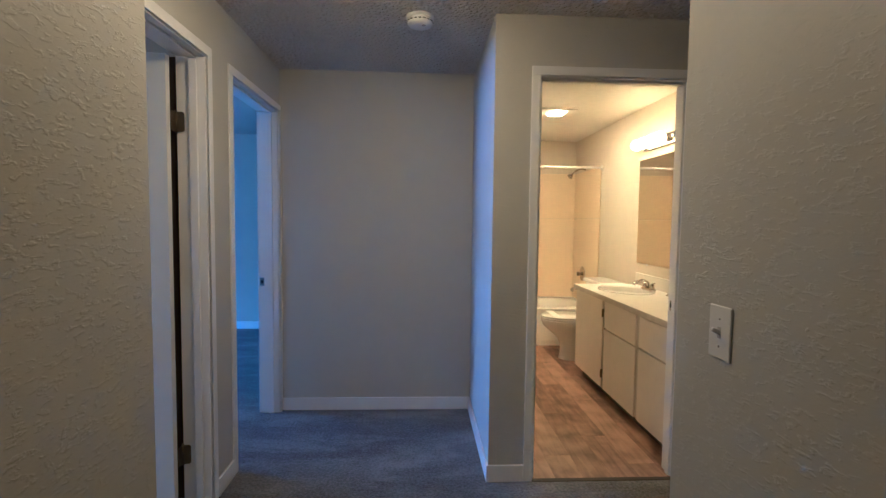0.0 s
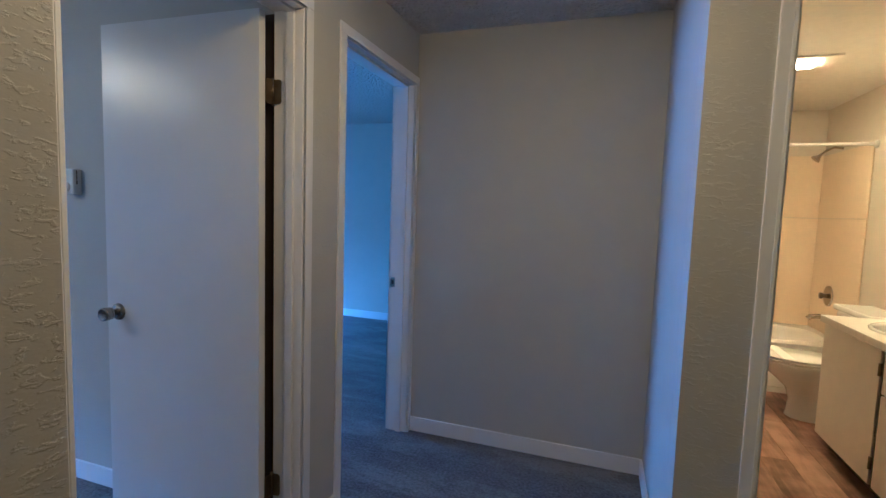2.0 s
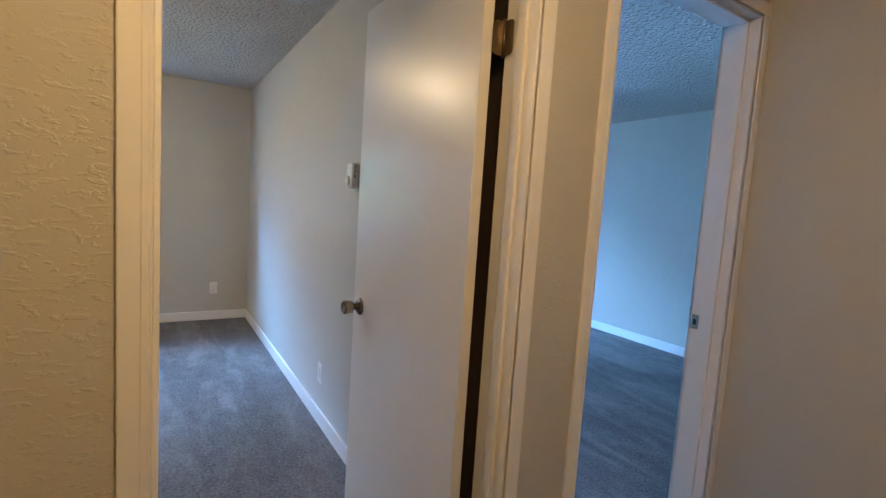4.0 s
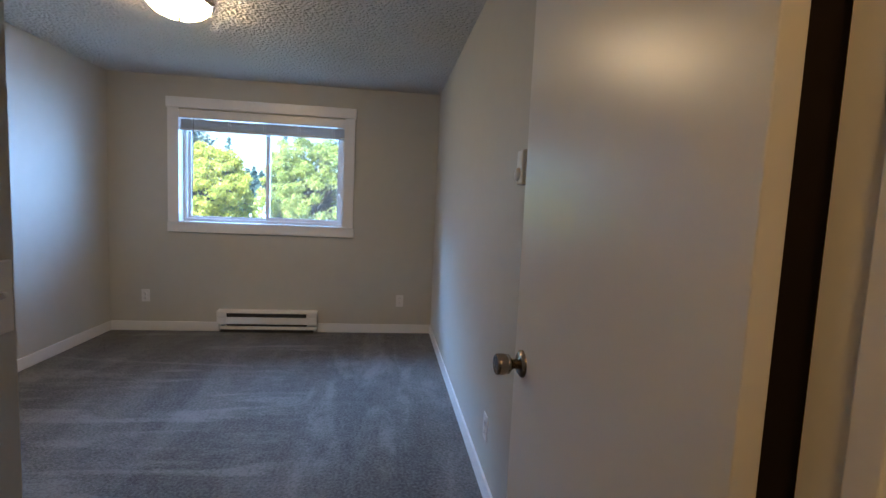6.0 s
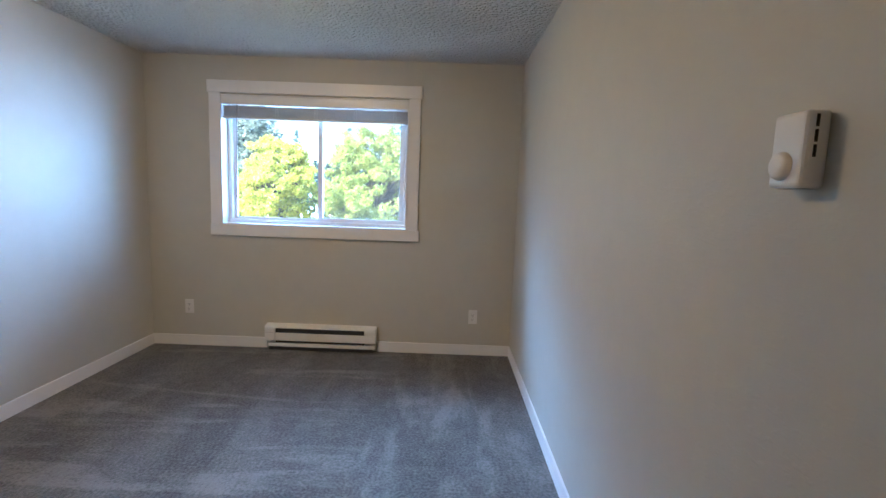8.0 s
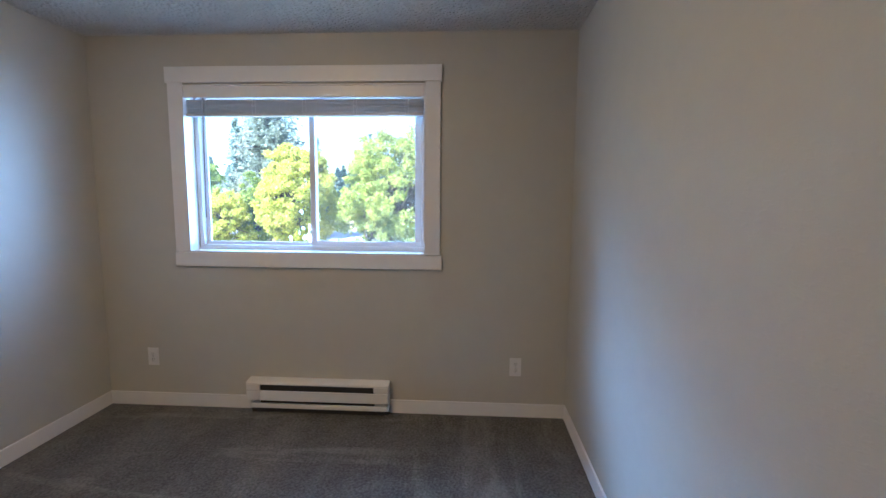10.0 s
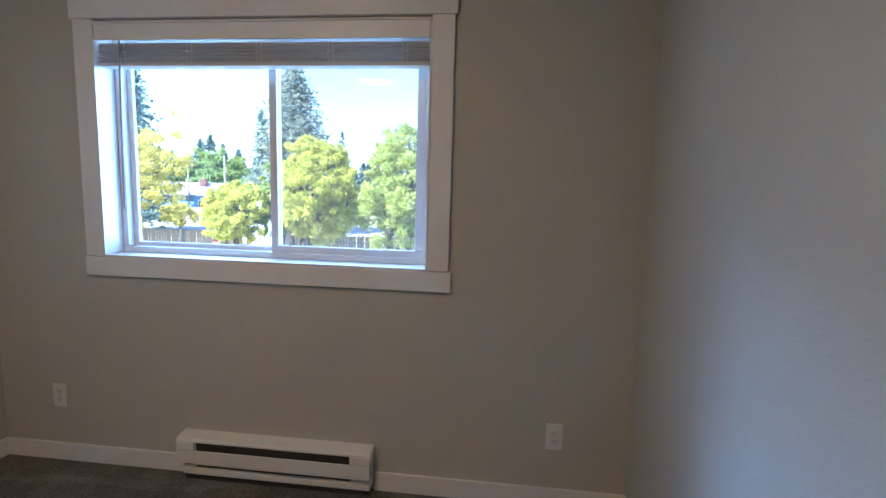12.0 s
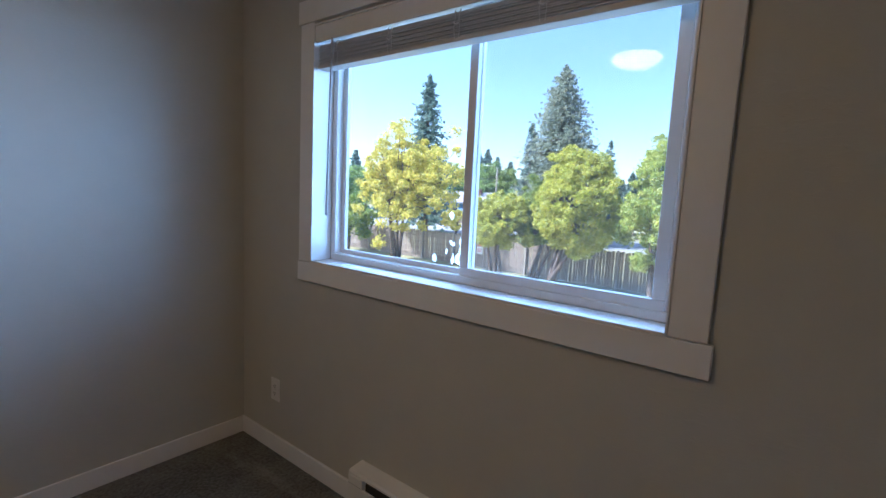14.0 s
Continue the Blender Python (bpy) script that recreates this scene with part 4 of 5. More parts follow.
def conifer(at, height, width, seed, material, label, whorls=34, per=8, leaves=11, size=0.26, name="conifer", taper=0.70):
    """A fir: straight tapered trunk, drooping boughs in uneven whorls, needle sprays along them."""
    rng = np.random.default_rng(seed)
    t = thing(name, (0, 0, 0), label, "tree")
    x, y = at
    bm = tube(bmesh.new(), [(x, y, G), (x + 0.1, y, G + height * 0.5), (x, y, G + height)], width * 0.055, 7, 0.08)
    part("trunk", bm, BARK, t)
    cen, siz = [], []
    bm = bmesh.new()
    for k in range(whorls):
        h = 0.10 + 0.90 * (k / (whorls - 1)) ** 0.9
        reach = width / 2 * (1 - h) ** taper * rng.uniform(0.75, 1.15) + 0.12
        for j in range(per):
            if rng.random() < 0.12:
                continue
            a = rng.uniform(0, math.tau)
            r = reach * rng.uniform(0.55, 1.12)
            z = G + height * h + rng.normal() * height * 0.008
            tip = np.array((x + math.cos(a) * r, y + math.sin(a) * r, z - r * 0.22 + 0.10 * r))
            root = np.array((x, y, z))
            if j % 2 == 0:
                tube(bm, [root, tip], 0.03, 3, 0.3)
            for s in np.linspace(0.25, 1.0, leaves):
                p = root + (tip - root) * s + np.array((0, 0, -0.35 * r * s * (1 - s)))
                cen.append(p + rng.normal(size=3) * 0.10 * (0.5 + r * 0.28))
                siz.append(size * rng.uniform(0.6, 1.3) * (0.55 + 0.6 * (1 - h)))
    part("boughs", bm, BARK, t)
    crown = new("crown", leaf_mesh("crown", np.array(cen), np.array(siz), rng, material, flat=0.5))
    crown.parent = t
    return t


# ground sheet out to the horizon, and the street
struct("ground", boxes(((-900, -900, G - 0.5), (900, 900, G))), GROUND, "dry grass and earth", "ground")
struct("road", boxes(((-56, -160, G - 0.1), (-44, 160, G + 0.02))), ROAD, "pale sunlit asphalt street", "road")

# unseen lower walls and roof of the building itself, added to block the sun
struct("wall_lower_storey", boxes(((OUT_X, -3.3, G), (2.75, ROOM2_Y + 0.15, -0.16))), HOUSE_ROOF, "plain lower storey of the building", "wall")
struct("roof", boxes(((OUT_X - 0.45, -3.8, H + 0.55), (3.2, ROOM2_Y + 0.6, H + 0.75))), HOUSE_ROOF, "unseen plain roof, added to block the sun", "roof")
struct("wall_attic", boxes(((OUT_X, -3.32, H + 0.121), (2.75, ROOM2_Y + 0.15, H + 0.549))), HOUSE_ROOF, "unseen plain upper wall, added under the roof", "wall")

# fence with posts, rails and boards
FX, FY0, FY1 = -26.2, -29.5, 8.0
fence = thing("fence", (0, 0, 0), "weathered brown wooden board fence", "fence")
rng = np.random.default_rng(5)
posts = np.arange(FY0, FY1, 2.42)
post_me = mesh_of("post", boxes(((0, -0.05, 0), (0.09, 0.05, 1.86)), bevel=0.006), POST_WOOD)
for y in posts:
    ob = new("post", post_me)
    ob.location, ob.parent = (FX + 0.03, y, G), fence
rail_me = mesh_of("rail", boxes(((0, 0, -0.045), (0.04, 2.42, 0.045))), FENCE_WOOD)
for y in posts[:-1]:
    for z in (0.35, 1.45):
        ob = new("rail", rail_me)
        ob.location, ob.parent = (FX - 0.010, y, G + z), fence
board_mes = [mesh_of("board", boxes(((-0.020, 0.004, 0.03), (0, 0.142 - 0.010 * k, 1.76 + 0.02 * k)), bevel=0.003), FENCE_WOOD) for k in range(3)]
y = FY0
k = 0
while y < FY1 and k < 290:
    ob = new("board", board_mes[k % 3])
    ob.location, ob.rotation_euler, ob.parent = (FX - 0.014 + rng.normal() * 0.004, y, G + rng.normal() * 0.012), (rng.normal() * 0.006, 0, 0), fence
    y += 0.142 + (0.02 if rng.random() < 0.12 else 0.0)
    k += 1
# notice on the fence
for sy, sz in ((-13.1, -1.66), (-2.5, -1.63)):
    sg = thing("fence_sign", (0, 0, 0), "small white and red notice on the fence", "sign")
    part("board", boxes(((FX + 0.008, sy - 0.19, sz - 0.30), (FX + 0.018, sy + 0.19, sz + 0.30)), bevel=0.003), SIGN_W, sg)
    part("red_band", boxes(((FX + 0.018, sy - 0.17, sz + 0.12), (FX + 0.021, sy + 0.17, sz + 0.28))), SIGN_R, sg)
    for q in (-0.02, -0.10, -0.18):
        part("text_bar", boxes(((FX + 0.018, sy - 0.14, sz + q - 0.02), (FX + 0.0205, sy + 0.14, sz + q + 0.02))), SIGN_R, sg)

# garden trees before and along the fence
broad_tree((-24.4, -18.0), (-24.5, -17.6, 2.0), (2.4, 4.0, 3.5), 11, LEAF_YELLOW, "yellowing broadleaf tree with forked trunk by the fence", 30000, 0.098, 300, 4, 0.25, 0.40, 0.20, 0.115)
broad_tree((-24.1, -7.6), (-24.0, -6.75, 1.05), (2.0, 2.20, 2.60), 12, LEAF_LIME, "round lime-green tree before the fence", 36000, 0.082, 360, 4, 0.60, 0.10, 0.28, 0.125)
broad_tree((-23.6, -10.3), (-23.6, -10.4, 0.10), (1.3, 1.75, 1.55), 13, LEAF_LIME, "small bushy lime-green tree before the fence", 18000, 0.080, 200, 3, 0.50, 0.15, 0.2, 0.15)
broad_tree((-24.8, -8.9), (-24.9, -8.9, 0.55), (1.1, 1.4, 1.75), 19, LEAF_SHADE, "darker green tree close behind the lime one", 14000, 0.085, 150, 3, 0.45, 0.2, 0.3, 0.16)
broad_tree((-23.6, -2.9), (-23.7, -1.8, 1.25), (2.3, 3.3, 3.05), 14, LEAF_GREEN, "broad green tree before the fence", 44000, 0.082, 430, 5, 0.56, 0.12, 0.28, 0.105)
broad_tree((-23.6, 5.6), (-23.6, 5.6, 1.5), (2.3, 2.6, 2.6), 15, LEAF_GREEN, "broad green tree before the fence", 9000, 0.125, 90, 3, 0.6, 0.15, 0.3, 0.2)
broad_tree((-24.6, -22.6), (-24.6, -22.4, -0.6), (1.6, 2.0, 1.6), 16, LEAF_SHADE, "pale green shrub tree by the fence", 6000, 0.11, 60, 3, 0.5, 0.25, 0.2, 0.22)
broad_tree((-41.5, -26.2), (-41.5, -26.2, -1.2), (1.2, 1.7, 0.9), 17, LEAF_YELLOW, "small yellow tree beyond the fence", 3000, 0.16, 36, 2, 0.5, 0.3, 0.2, 0.26)
# beyond the street
conifer((-41.9, -30.7), 15.9, 9.0, 31, NEEDLE, "tall dark fir beyond the street", 38, 14, 12, 0.30, taper=0.75)
conifer((-45.8, -17.5), 16.1, 10.6, 32, NEEDLE_PALE, "tall broad pale fir beyond the street", 62, 22, 12, 0.27, taper=0.56)
conifer((-46.4, -20.9), 11.4, 4.6, 36, NEEDLE, "narrow dark fir close beside the pale one", 30, 10, 8, 0.26)
conifer((-47.0, -13.2), 9.4, 3.6, 33, NEEDLE, "small fir beside the tall one", 22, 7, 8, 0.24)
conifer((-44.0, -2.6), 10.6, 6.2, 34, NEEDLE, "dark fir behind the green tree", 24, 7, 9, 0.28)
conifer((-47.6, -8.2), 9.9, 4.8, 35, NEEDLE, "dark fir far beyond the street", 20, 7, 8, 0.28)
for k, (ax, d, h) in enumerate(((-37, 70, 10.5), (-31.2, 105, 14.5), (-30.2, 104, 15.5), (-29.0, 108, 14.0), (-27.4, 96, 12.0), (-25.6, 90, 9.6), (-13.6, 112, 11.6), (-12.9, 118, 12.5), (-12.1, 110, 11.0), (-11.2, 116, 12.6), (-10.3, 109, 11.4), (-9.4, 114, 12.6), (-8.5, 108, 11.8), (-7.4, 115, 13.0), (-14.6, 114, 10.0), (-6.0, 104, 12.0), (-4.5, 109, 13.5), (-2.5, 104, 12.0), (-0.5, 110, 13.2), (2.0, 105, 12.5), (5.0, 108, 13.0), (8.5, 104, 12.0), (-42, 90, 13), (-46, 85, 12))):
    a = math.radians(ax - 2.5)
    h *= 0.90
    conifer((-3.6 - d * math.cos(a), 1.35 + d * math.sin(a), ), h, h * 0.56, 50 + k, NEEDLE, "distant dark fir on the skyline", 22, 10, 6, 0.70)
for k, (ax, d, w, h) in enumerate(((-33.6, 74, 4.6, 8.2), (-36.0, 70, 4.2, 7.0), (-30.6, 66, 3.6, 5.6), (-28.0, 60, 3.6, 5.2), (-40.0, 68, 4.4, 8.0), (-44.5, 62, 4.5, 7.0), (-24.0, 62, 4.5, 5.2), (-20.0, 64, 4.5, 5.0), (-16.0, 66, 4.5, 4.7), (-11.0, 66, 5.0, 4.6), (-5.0, 62, 5.0, 5.5), (1.0, 64, 5.5, 6.0), (7.0, 62, 5.0, 5.5), (-48.5, 60, 5, 7))):
    a = math.radians(ax - 2.5)
    if ax < -29 and d < 76:
        d, w, h = d + 14, w * 1.35, h * 1.45
    x, y = -3.6 - d * math.cos(a), 1.35 + d * math.sin(a)
    broad_tree((x, y), (x, y, G + h * 0.45), (w * 0.75, w * 0.75, h * 0.34), 80 + k, LEAF_FAR if k % 3 else LEAF_SHADE, "leafy green tree beyond the street", 4200, 0.26, 46, 1, 0.5, 0.2, 0.3, 0.24)

# a belt of taller leafy trees behind the blue house
for k, (y, top) in enumerate(((-56, 6.5), (-51, 7.0), (-47, 7.2), (-43.2, 8.0), (-39.4, 6.6), (-35.6, 5.0), (-31.8, 4.2))):
    broad_tree((-74.0, y), (-74.0, y, (top + G) / 2 + 0.6), (3.2, 3.1, (top - G) / 2 - 0.4), 120 + k, LEAF_FAR if k % 2 else LEAF_SHADE, "leafy green tree behind the blue house", 5200, 0.25, 80, 1, 0.45, 0.2, 0.3, 0.17)


def house(x, y):
    """A low blue house with a grey gable roof, chimney and windows."""
    h = thing("house", (0, 0, 0), "low light-blue house with a grey gable roof", "house")
    x0, x1, y0, y1, ze = x - 4.0, x, y - 6.0, y + 6.0, G + 2.95
    part("wall", boxes(((x0, y0, G), (x1, y1, ze))), HOUSE_WALL, h)
    bm = bmesh.new()
    q = 0.5
    zr = ze + 1.45
    xm = (x0 + x1) / 2
    sec = [(x1 + q, ze - 0.12), (xm, zr), (x0 - q, ze - 0.12), (x0 - q, ze + 0.06), (xm, zr + 0.2), (x1 + q, ze + 0.06)]
    ends = [[bm.verts.new((sx, yy, sz)) for sx, sz in sec] for yy in (y0 - q, y1 + q)]
    for i in range(6):
        bm.faces.new((ends[0][i], ends[0][(i + 1) % 6], ends[1][(i + 1) % 6], ends[1][i]))
    bm.faces.new(ends[0][::-1])
    bm.faces.new(ends[1])
    roof = part("roof", bm, HOUSE_ROOF, h, "grey shingle roof")
    part("chimney", boxes(((xm + 0.3, y + 3.2, ze + 0.9), (xm + 0.9, y + 4.1, zr + 0.7)), bevel=0.03), BRICK, roof, "red brick chimney")
    for yy in (-4.0, 0.2, 4.4):
        w = part("window", boxes(((x1, y + yy - 0.7, G + 1.0), (x1 + 0.06, y + yy + 0.7, G + 2.2)), bevel=0.01), SIGN_W, h, "white framed window")
        part("pane", boxes(((x1 + 0.06, y + yy - 0.6, G + 1.1), (x1 + 0.07, y + yy + 0.6, G + 2.1))), DARK, w)
    return h


house(-62.5, -42.2)
gf = thing("fence", (0, 0, 0), "low brown board fence before the blue house", "fence")
bd = mesh_of("board", boxes(((0, 0.01, 0), (0.03, 0.29, 1.45)), bevel=0.004), FENCE_WOOD)
for k in range(60):
    ob = new("board", bd)
    ob.location, ob.parent = (-58.5, -50.0 + k * 0.30, G), gf


def utility_pole(x, y, h, lamp):
    p = thing("utility_pole", (0, 0, 0), "tall wooden utility pole by the street", "pole")
    part("shaft", tube(bmesh.new(), [(x, y, G), (x, y, G + h)], 0.13, 10, 0.7), GREY_POLE, p)
    if lamp:
        part("lamp_arm", tube(bmesh.new(), [(x, y, G + h - 0.5), (x + 0.6, y - 0.3, G + h + 0.2), (x + 1.4, y - 0.6, G + h + 0.3)], 0.04, 8), GREY_POLE, p)
        part("lamp_head", boxes(((x + 1.2, y - 0.75, G + h + 0.16), (x + 1.8, y - 0.5, G + h + 0.34)), bevel=0.06, seg=2), SIGN_W, p)
    else:
        for z in (0.4, 1.0):
            part("crossarm", boxes(((x - 0.05, y - 1.0, G + h - z - 0.06), (x + 0.07, y + 1.0, G + h - z + 0.06))), GREY_POLE, p)


utility_pole(-59.9, -33.0, 8.0, True)
utility_pole(-62.0, -39.5, 7.8, False)
wr = thing("power_line", (0, 0, 0), "thin dark overhead wires between poles", "cable")
for dz, dy in ((7.3, -0.9), (7.3, 0.9), (6.7, 0.0)):
    part("wire", tube(bmesh.new(), [(-62, -39.5 + dy, G + dz), (-61.0, -36.5 + dy * 0.5, G + dz - 0.9), (-59.9, -33.0, G + dz - 0.5)], 0.025, 5), DARK, wr)


# ---- unseen area lamps, added to boost the sky's light through the windows ----
def sky_lamp(at, aim, w, h, watts):
    l = new("added_daylight", bpy.data.lights.new("added_daylight", "AREA"))
    l.data.shape, l.data.size, l.data.size_y = "RECTANGLE", w, h
    l.data.energy, l.data.color = watts, (0.46, 0.70, 1.0)
    l.matrix_world = look(at, aim)


sky_lamp((-10.5, 4.3, 1.9), (-5.2, 0.5, 1.5), 6.4, 5.0, WINDOW_W)
sky_lamp((-11.6, -3.2, 6.7), (-3.6, 1.0, 1.0), 8.0, 3.6, HIGH_W)
W2C, W2Z = (W2Y[0] + W2Y[1]) / 2, (WIN_Z[0] + WIN_Z[1]) / 2
sky_lamp((WIN_X + 0.04, W2C, W2Z), (WIN_X + 1.04, W2C, W2Z - 0.12), W2Y[1] - W2Y[0] - 0.1, WIN_Z[1] - WIN_Z[0] - 0.1, ROOM2_W)

# ---- bathroom ----
CZ, CX, CY = 0.798, 1.405, 3.970   # counter top, front edge, far end


def vanity():
    v = thing("vanity_cabinet", (0, 0, 0), "cream laminate vanity cabinet with slab doors and drawers", "cabinet")
    x0, x1, y0, y1 = 1.428, BATH_R - 0.002, BATH_Y2 + 0.004, 3.955
    # body in darker tan, which puts shade into the gaps between the fronts
    part("body", boxes(((x0 + 0.014, y0, 0.095), (x1, y1, 0.758))), COUNTER_EDGE_AND_SHADE, v)
    part("toe_kick", boxes(((x0 + 0.070, y0, 0.0), (x1, y1 - 0.012, 0.0955))), KICK_AND_SHADE, v, "dark recessed toe kick")
    # near-black strip paints the shade of the gap between two units
    part("gap_shade_strip", boxes(((x0 + 0.006, 3.332, 0.090), (x0 + 0.0145, 3.353, 0.758))), KICK_AND_SHADE, v, "dark strip painted as the shaded gap between units")
    part("stile", boxes(((x0 + 0.004, 2.775, 0.090), (x0 + 0.0145, 2.813, 0.758))), COUNTER_EDGE_AND_SHADE, v)
    th = 0.018
    fronts = (("cabinet_door", 3.358, 3.953, 0.088, 0.752), ("drawer_front", 2.816, 3.327, 0.550, 0.752), ("cabinet_door", 2.816, 3.327, 0.088, 0.540),
              ("drawer_front", 2.372, 2.772, 0.556, 0.752), ("cabinet_door", 2.372, 2.772, 0.088, 0.544))
    for k, (nm, a, b, c, d) in enumerate(fronts):
        bm = boxes(((x0 - 0.004, a, c), (x0 - 0.004 + th, b, d)), bevel=0.002, seg=2)
        f = part(nm, bm, CABINET, v)
        if k == 0:
            for z in (0.200, 0.660):
                part("hinge", tube(bmesh.new(), [(x0 - 0.008, 3.346, z - 0.03), (x0 - 0.008, 3.346, z + 0.03)], 0.008, 8), BRASS, f, "aged brass hinge")
    return v


vanity()


def counter():
    c = thing("worktop", (0, 0, 0), "pale marbled laminate worktop with oval sink", "worktop")
    x0, x1, y0, y1 = CX, BATH_R - 0.001, BATH_Y2 + 0.003, CY
    scx, scy, ra, rb = 1.69, 3.57, 0.205, 0.250
    bm = bmesh.new()
    rect = [bm.verts.new(p) for p in ((x0, y0, CZ), (x1, y0, CZ), (x1, y1, CZ), (x0, y1, CZ))]
    n = 40
    ring = [bm.verts.new((scx + (ra - 0.02) * math.cos(i * math.tau / n), scy + (rb - 0.02) * math.sin(i * math.tau / n), CZ)) for i in range(n)]
    es = [bm.edges.new((rect[i], rect[(i + 1) % 4])) for i in range(4)] + [bm.edges.new((ring[i], ring[(i + 1) % n])) for i in range(n)]
    bmesh.ops.triangle_fill(bm, use_beauty=True, use_dissolve=False, edges=es)
    part("top_sheet", bm, COUNTER, c)
    part("front_edge", boxes(((x0 - 0.002, y0, CZ - 0.040), (x0 + 0.018, y1, CZ - 0.0005)), bevel=0.004, seg=2), COUNTER_EDGE_AND_SHADE, c, "laminate front edge")
    part("end_edge", boxes(((x0 + 0.018, y1 - 0.018, CZ - 0.040), (x1, y1 + 0.001, CZ - 0.0005)), bevel=0.004), COUNTER_EDGE_AND_SHADE, c)
    part("backsplash", boxes(((x1 - 0.020, y0, CZ), (x1, y1, CZ + 0.105)), bevel=0.004, seg=2), COUNTER, c, "marbled laminate backsplash")
    s = thing("sink", (0, 0, 0), "white oval drop-in basin in the worktop", "sink")
    m = Matrix.Translation((scx, scy, CZ)) @ Matrix.Diagonal((ra, rb, 1, 1))
    part("rim", lathe(bmesh.new(), [(1.0, 0.0), (1.005, 0.007), (0.98, 0.013), (0.93, 0.013), (0.89, 0.008), (0.87, 0.0)], m, 44), PORCELAIN, s)
    part("bowl", lathe(bmesh.new(), [(0.885, 0.006), (0.86, -0.02), (0.80, -0.07), (0.66, -0.115), (0.40, -0.140), (0.0, -0.148)], m, 44), PORCELAIN, s)
    part("drain", lathe(bmesh.new(), [(0.022, -0.1475), (0.022, -0.1450), (0.0, -0.1450)], Matrix.Translation((scx, scy, CZ)), 20), CHROME, s)
    f = thing("faucet", (0, 0, 0), "chrome two-handle basin faucet behind the sink", "faucet")
    fx, fz = 1.875, CZ + 0.012
    part("deck_plate", boxes(((fx - 0.024, scy - 0.080, fz - 0.012), (fx + 0.024, scy + 0.080, fz + 0.010)), bevel=0.008, seg=3), CHROME, f)
    part("spout", tube(bmesh.new(), [(fx, scy, fz), (fx - 0.005, scy, fz + 0.050), (fx - 0.045, scy, fz + 0.070), (fx - 0.110, scy, fz + 0.052), (fx - 0.122, scy, fz + 0.036)], 0.0135, 14), CHROME, f)
    for sgn in (-1, 1):
        h = part("handle_base", lathe(bmesh.new(), [(0.020, 0), (0.019, 0.020), (0.013, 0.038), (0.0, 0.042)], Matrix.Translation((fx, scy + sgn * 0.058, fz + 0.006)), 18), CHROME, f)
        part("lever", tube(bmesh.new(), [(fx, scy + sgn * 0.058, fz + 0.040), (fx - 0.006, scy + sgn * 0.085, fz + 0.052), (fx - 0.010, scy + sgn * 0.118, fz + 0.060)], 0.0075, 10, 0.75), CHROME, h)
    p = thing("drain_stopper", (0, 0, 0), "small chrome sink stopper lying on the worktop", "stopper")
    m = Matrix.Translation((1.885, 3.270, CZ)) @ Matrix.Rotation(0.3, 4, "Y")
    part("cap", lathe(bmesh.new(), [(0.0, 0.0), (0.022, 0.003), (0.024, 0.010), (0.014, 0.016), (0.011, 0.024), (0.0, 0.026)], Matrix.Translation((1.885, 3.270, CZ)), 18), CHROME, p)
    part("stem", tube(bmesh.new(), [(1.885, 3.270, CZ + 0.022), (1.905, 3.260, CZ + 0.030), (1.925, 3.250, CZ + 0.022)], 0.007, 10), CHROME, p)


counter()


def toilet():
    t = thing("toilet", (0, 0, 0), "white porcelain toilet with closed lid and paper band", "toilet")
    yc, zr = 4.420, 0.395
    cx = 1.475
    bm = bmesh.new()
    rings = []
    n = 28
    prof = [(0.000, 0.125, 0.105, 1.545), (0.030, 0.118, 0.098, 1.545), (0.120, 0.105, 0.088, 1.540), (0.200, 0.115, 0.095, 1.525), (0.270, 0.165, 0.135, 1.495), (0.330, 0.215, 0.170, 1.478), (0.375, 0.232, 0.180, 1.475), (0.392, 0.230, 0.178, 1.475)]
    for z, a, b, x in prof:
        rings.append([bm.verts.new((x + a * math.cos(i * math.tau / n) * (1.0 if math.cos(i * math.tau / n) < 0 else 0.9), yc + b * math.sin(i * math.tau / n), z)) for i in range(n)])
    for p, q in zip(rings, rings[1:]):
        for i in range(n):
            bm.faces.new((p[i], p[(i + 1) % n], q[(i + 1) % n], q[i])).smooth = True
    bm.faces.new(rings[-1])
    part("bowl", bm, PORCELAIN, t)

    def oval(z0, z1, a, b):
        bm = bmesh.new()
        m = Matrix.Translation((cx, yc, 0)) @ Matrix.Diagonal((a, b, 1, 1))
        return lathe(bm, [(0.0, z0), (0.98, z0), (1.0, z0 + 0.004), (1.0, z1 - 0.006), (0.96, z1), (0.0, z1 + 0.002)], m, 32)

    part("seat", oval(0.394, 0.412, 0.235, 0.184), PORCELAIN, t)
    part("lid", oval(0.413, 0.430, 0.232, 0.182), PORCELAIN, t, "closed white lid")
    part("paper_band", boxes(((1.33, yc - 0.184, 0.4335), (1.40, yc + 0.186, 0.4355))), PLASTIC, t, "loose white paper band")
    part("pedestal_back", boxes(((1.58, yc - 0.10, 0.0), (1.86, yc + 0.10, 0.385)), bevel=0.03, seg=3), PORCELAIN, t)
    part("tank", boxes(((1.745, yc - 0.225, 0.395), (BATH_R - 0.008, yc + 0.225, 0.735)), bevel=0.025, seg=3), PORCELAIN, t)
    part("tank_lid", boxes(((1.728, yc - 0.240, 0.736), (BATH_R - 0.004, yc + 0.240, 0.775)), bevel=0.014, seg=3), PORCELAIN, t)
    part("flush_lever", tube(bmesh.new(), [(1.742, yc + 0.16, 0.67), (1.728, yc + 0.15, 0.668), (1.724, yc + 0.09, 0.660)], 0.006, 8), CHROME, t, "chrome flush lever")


toilet()


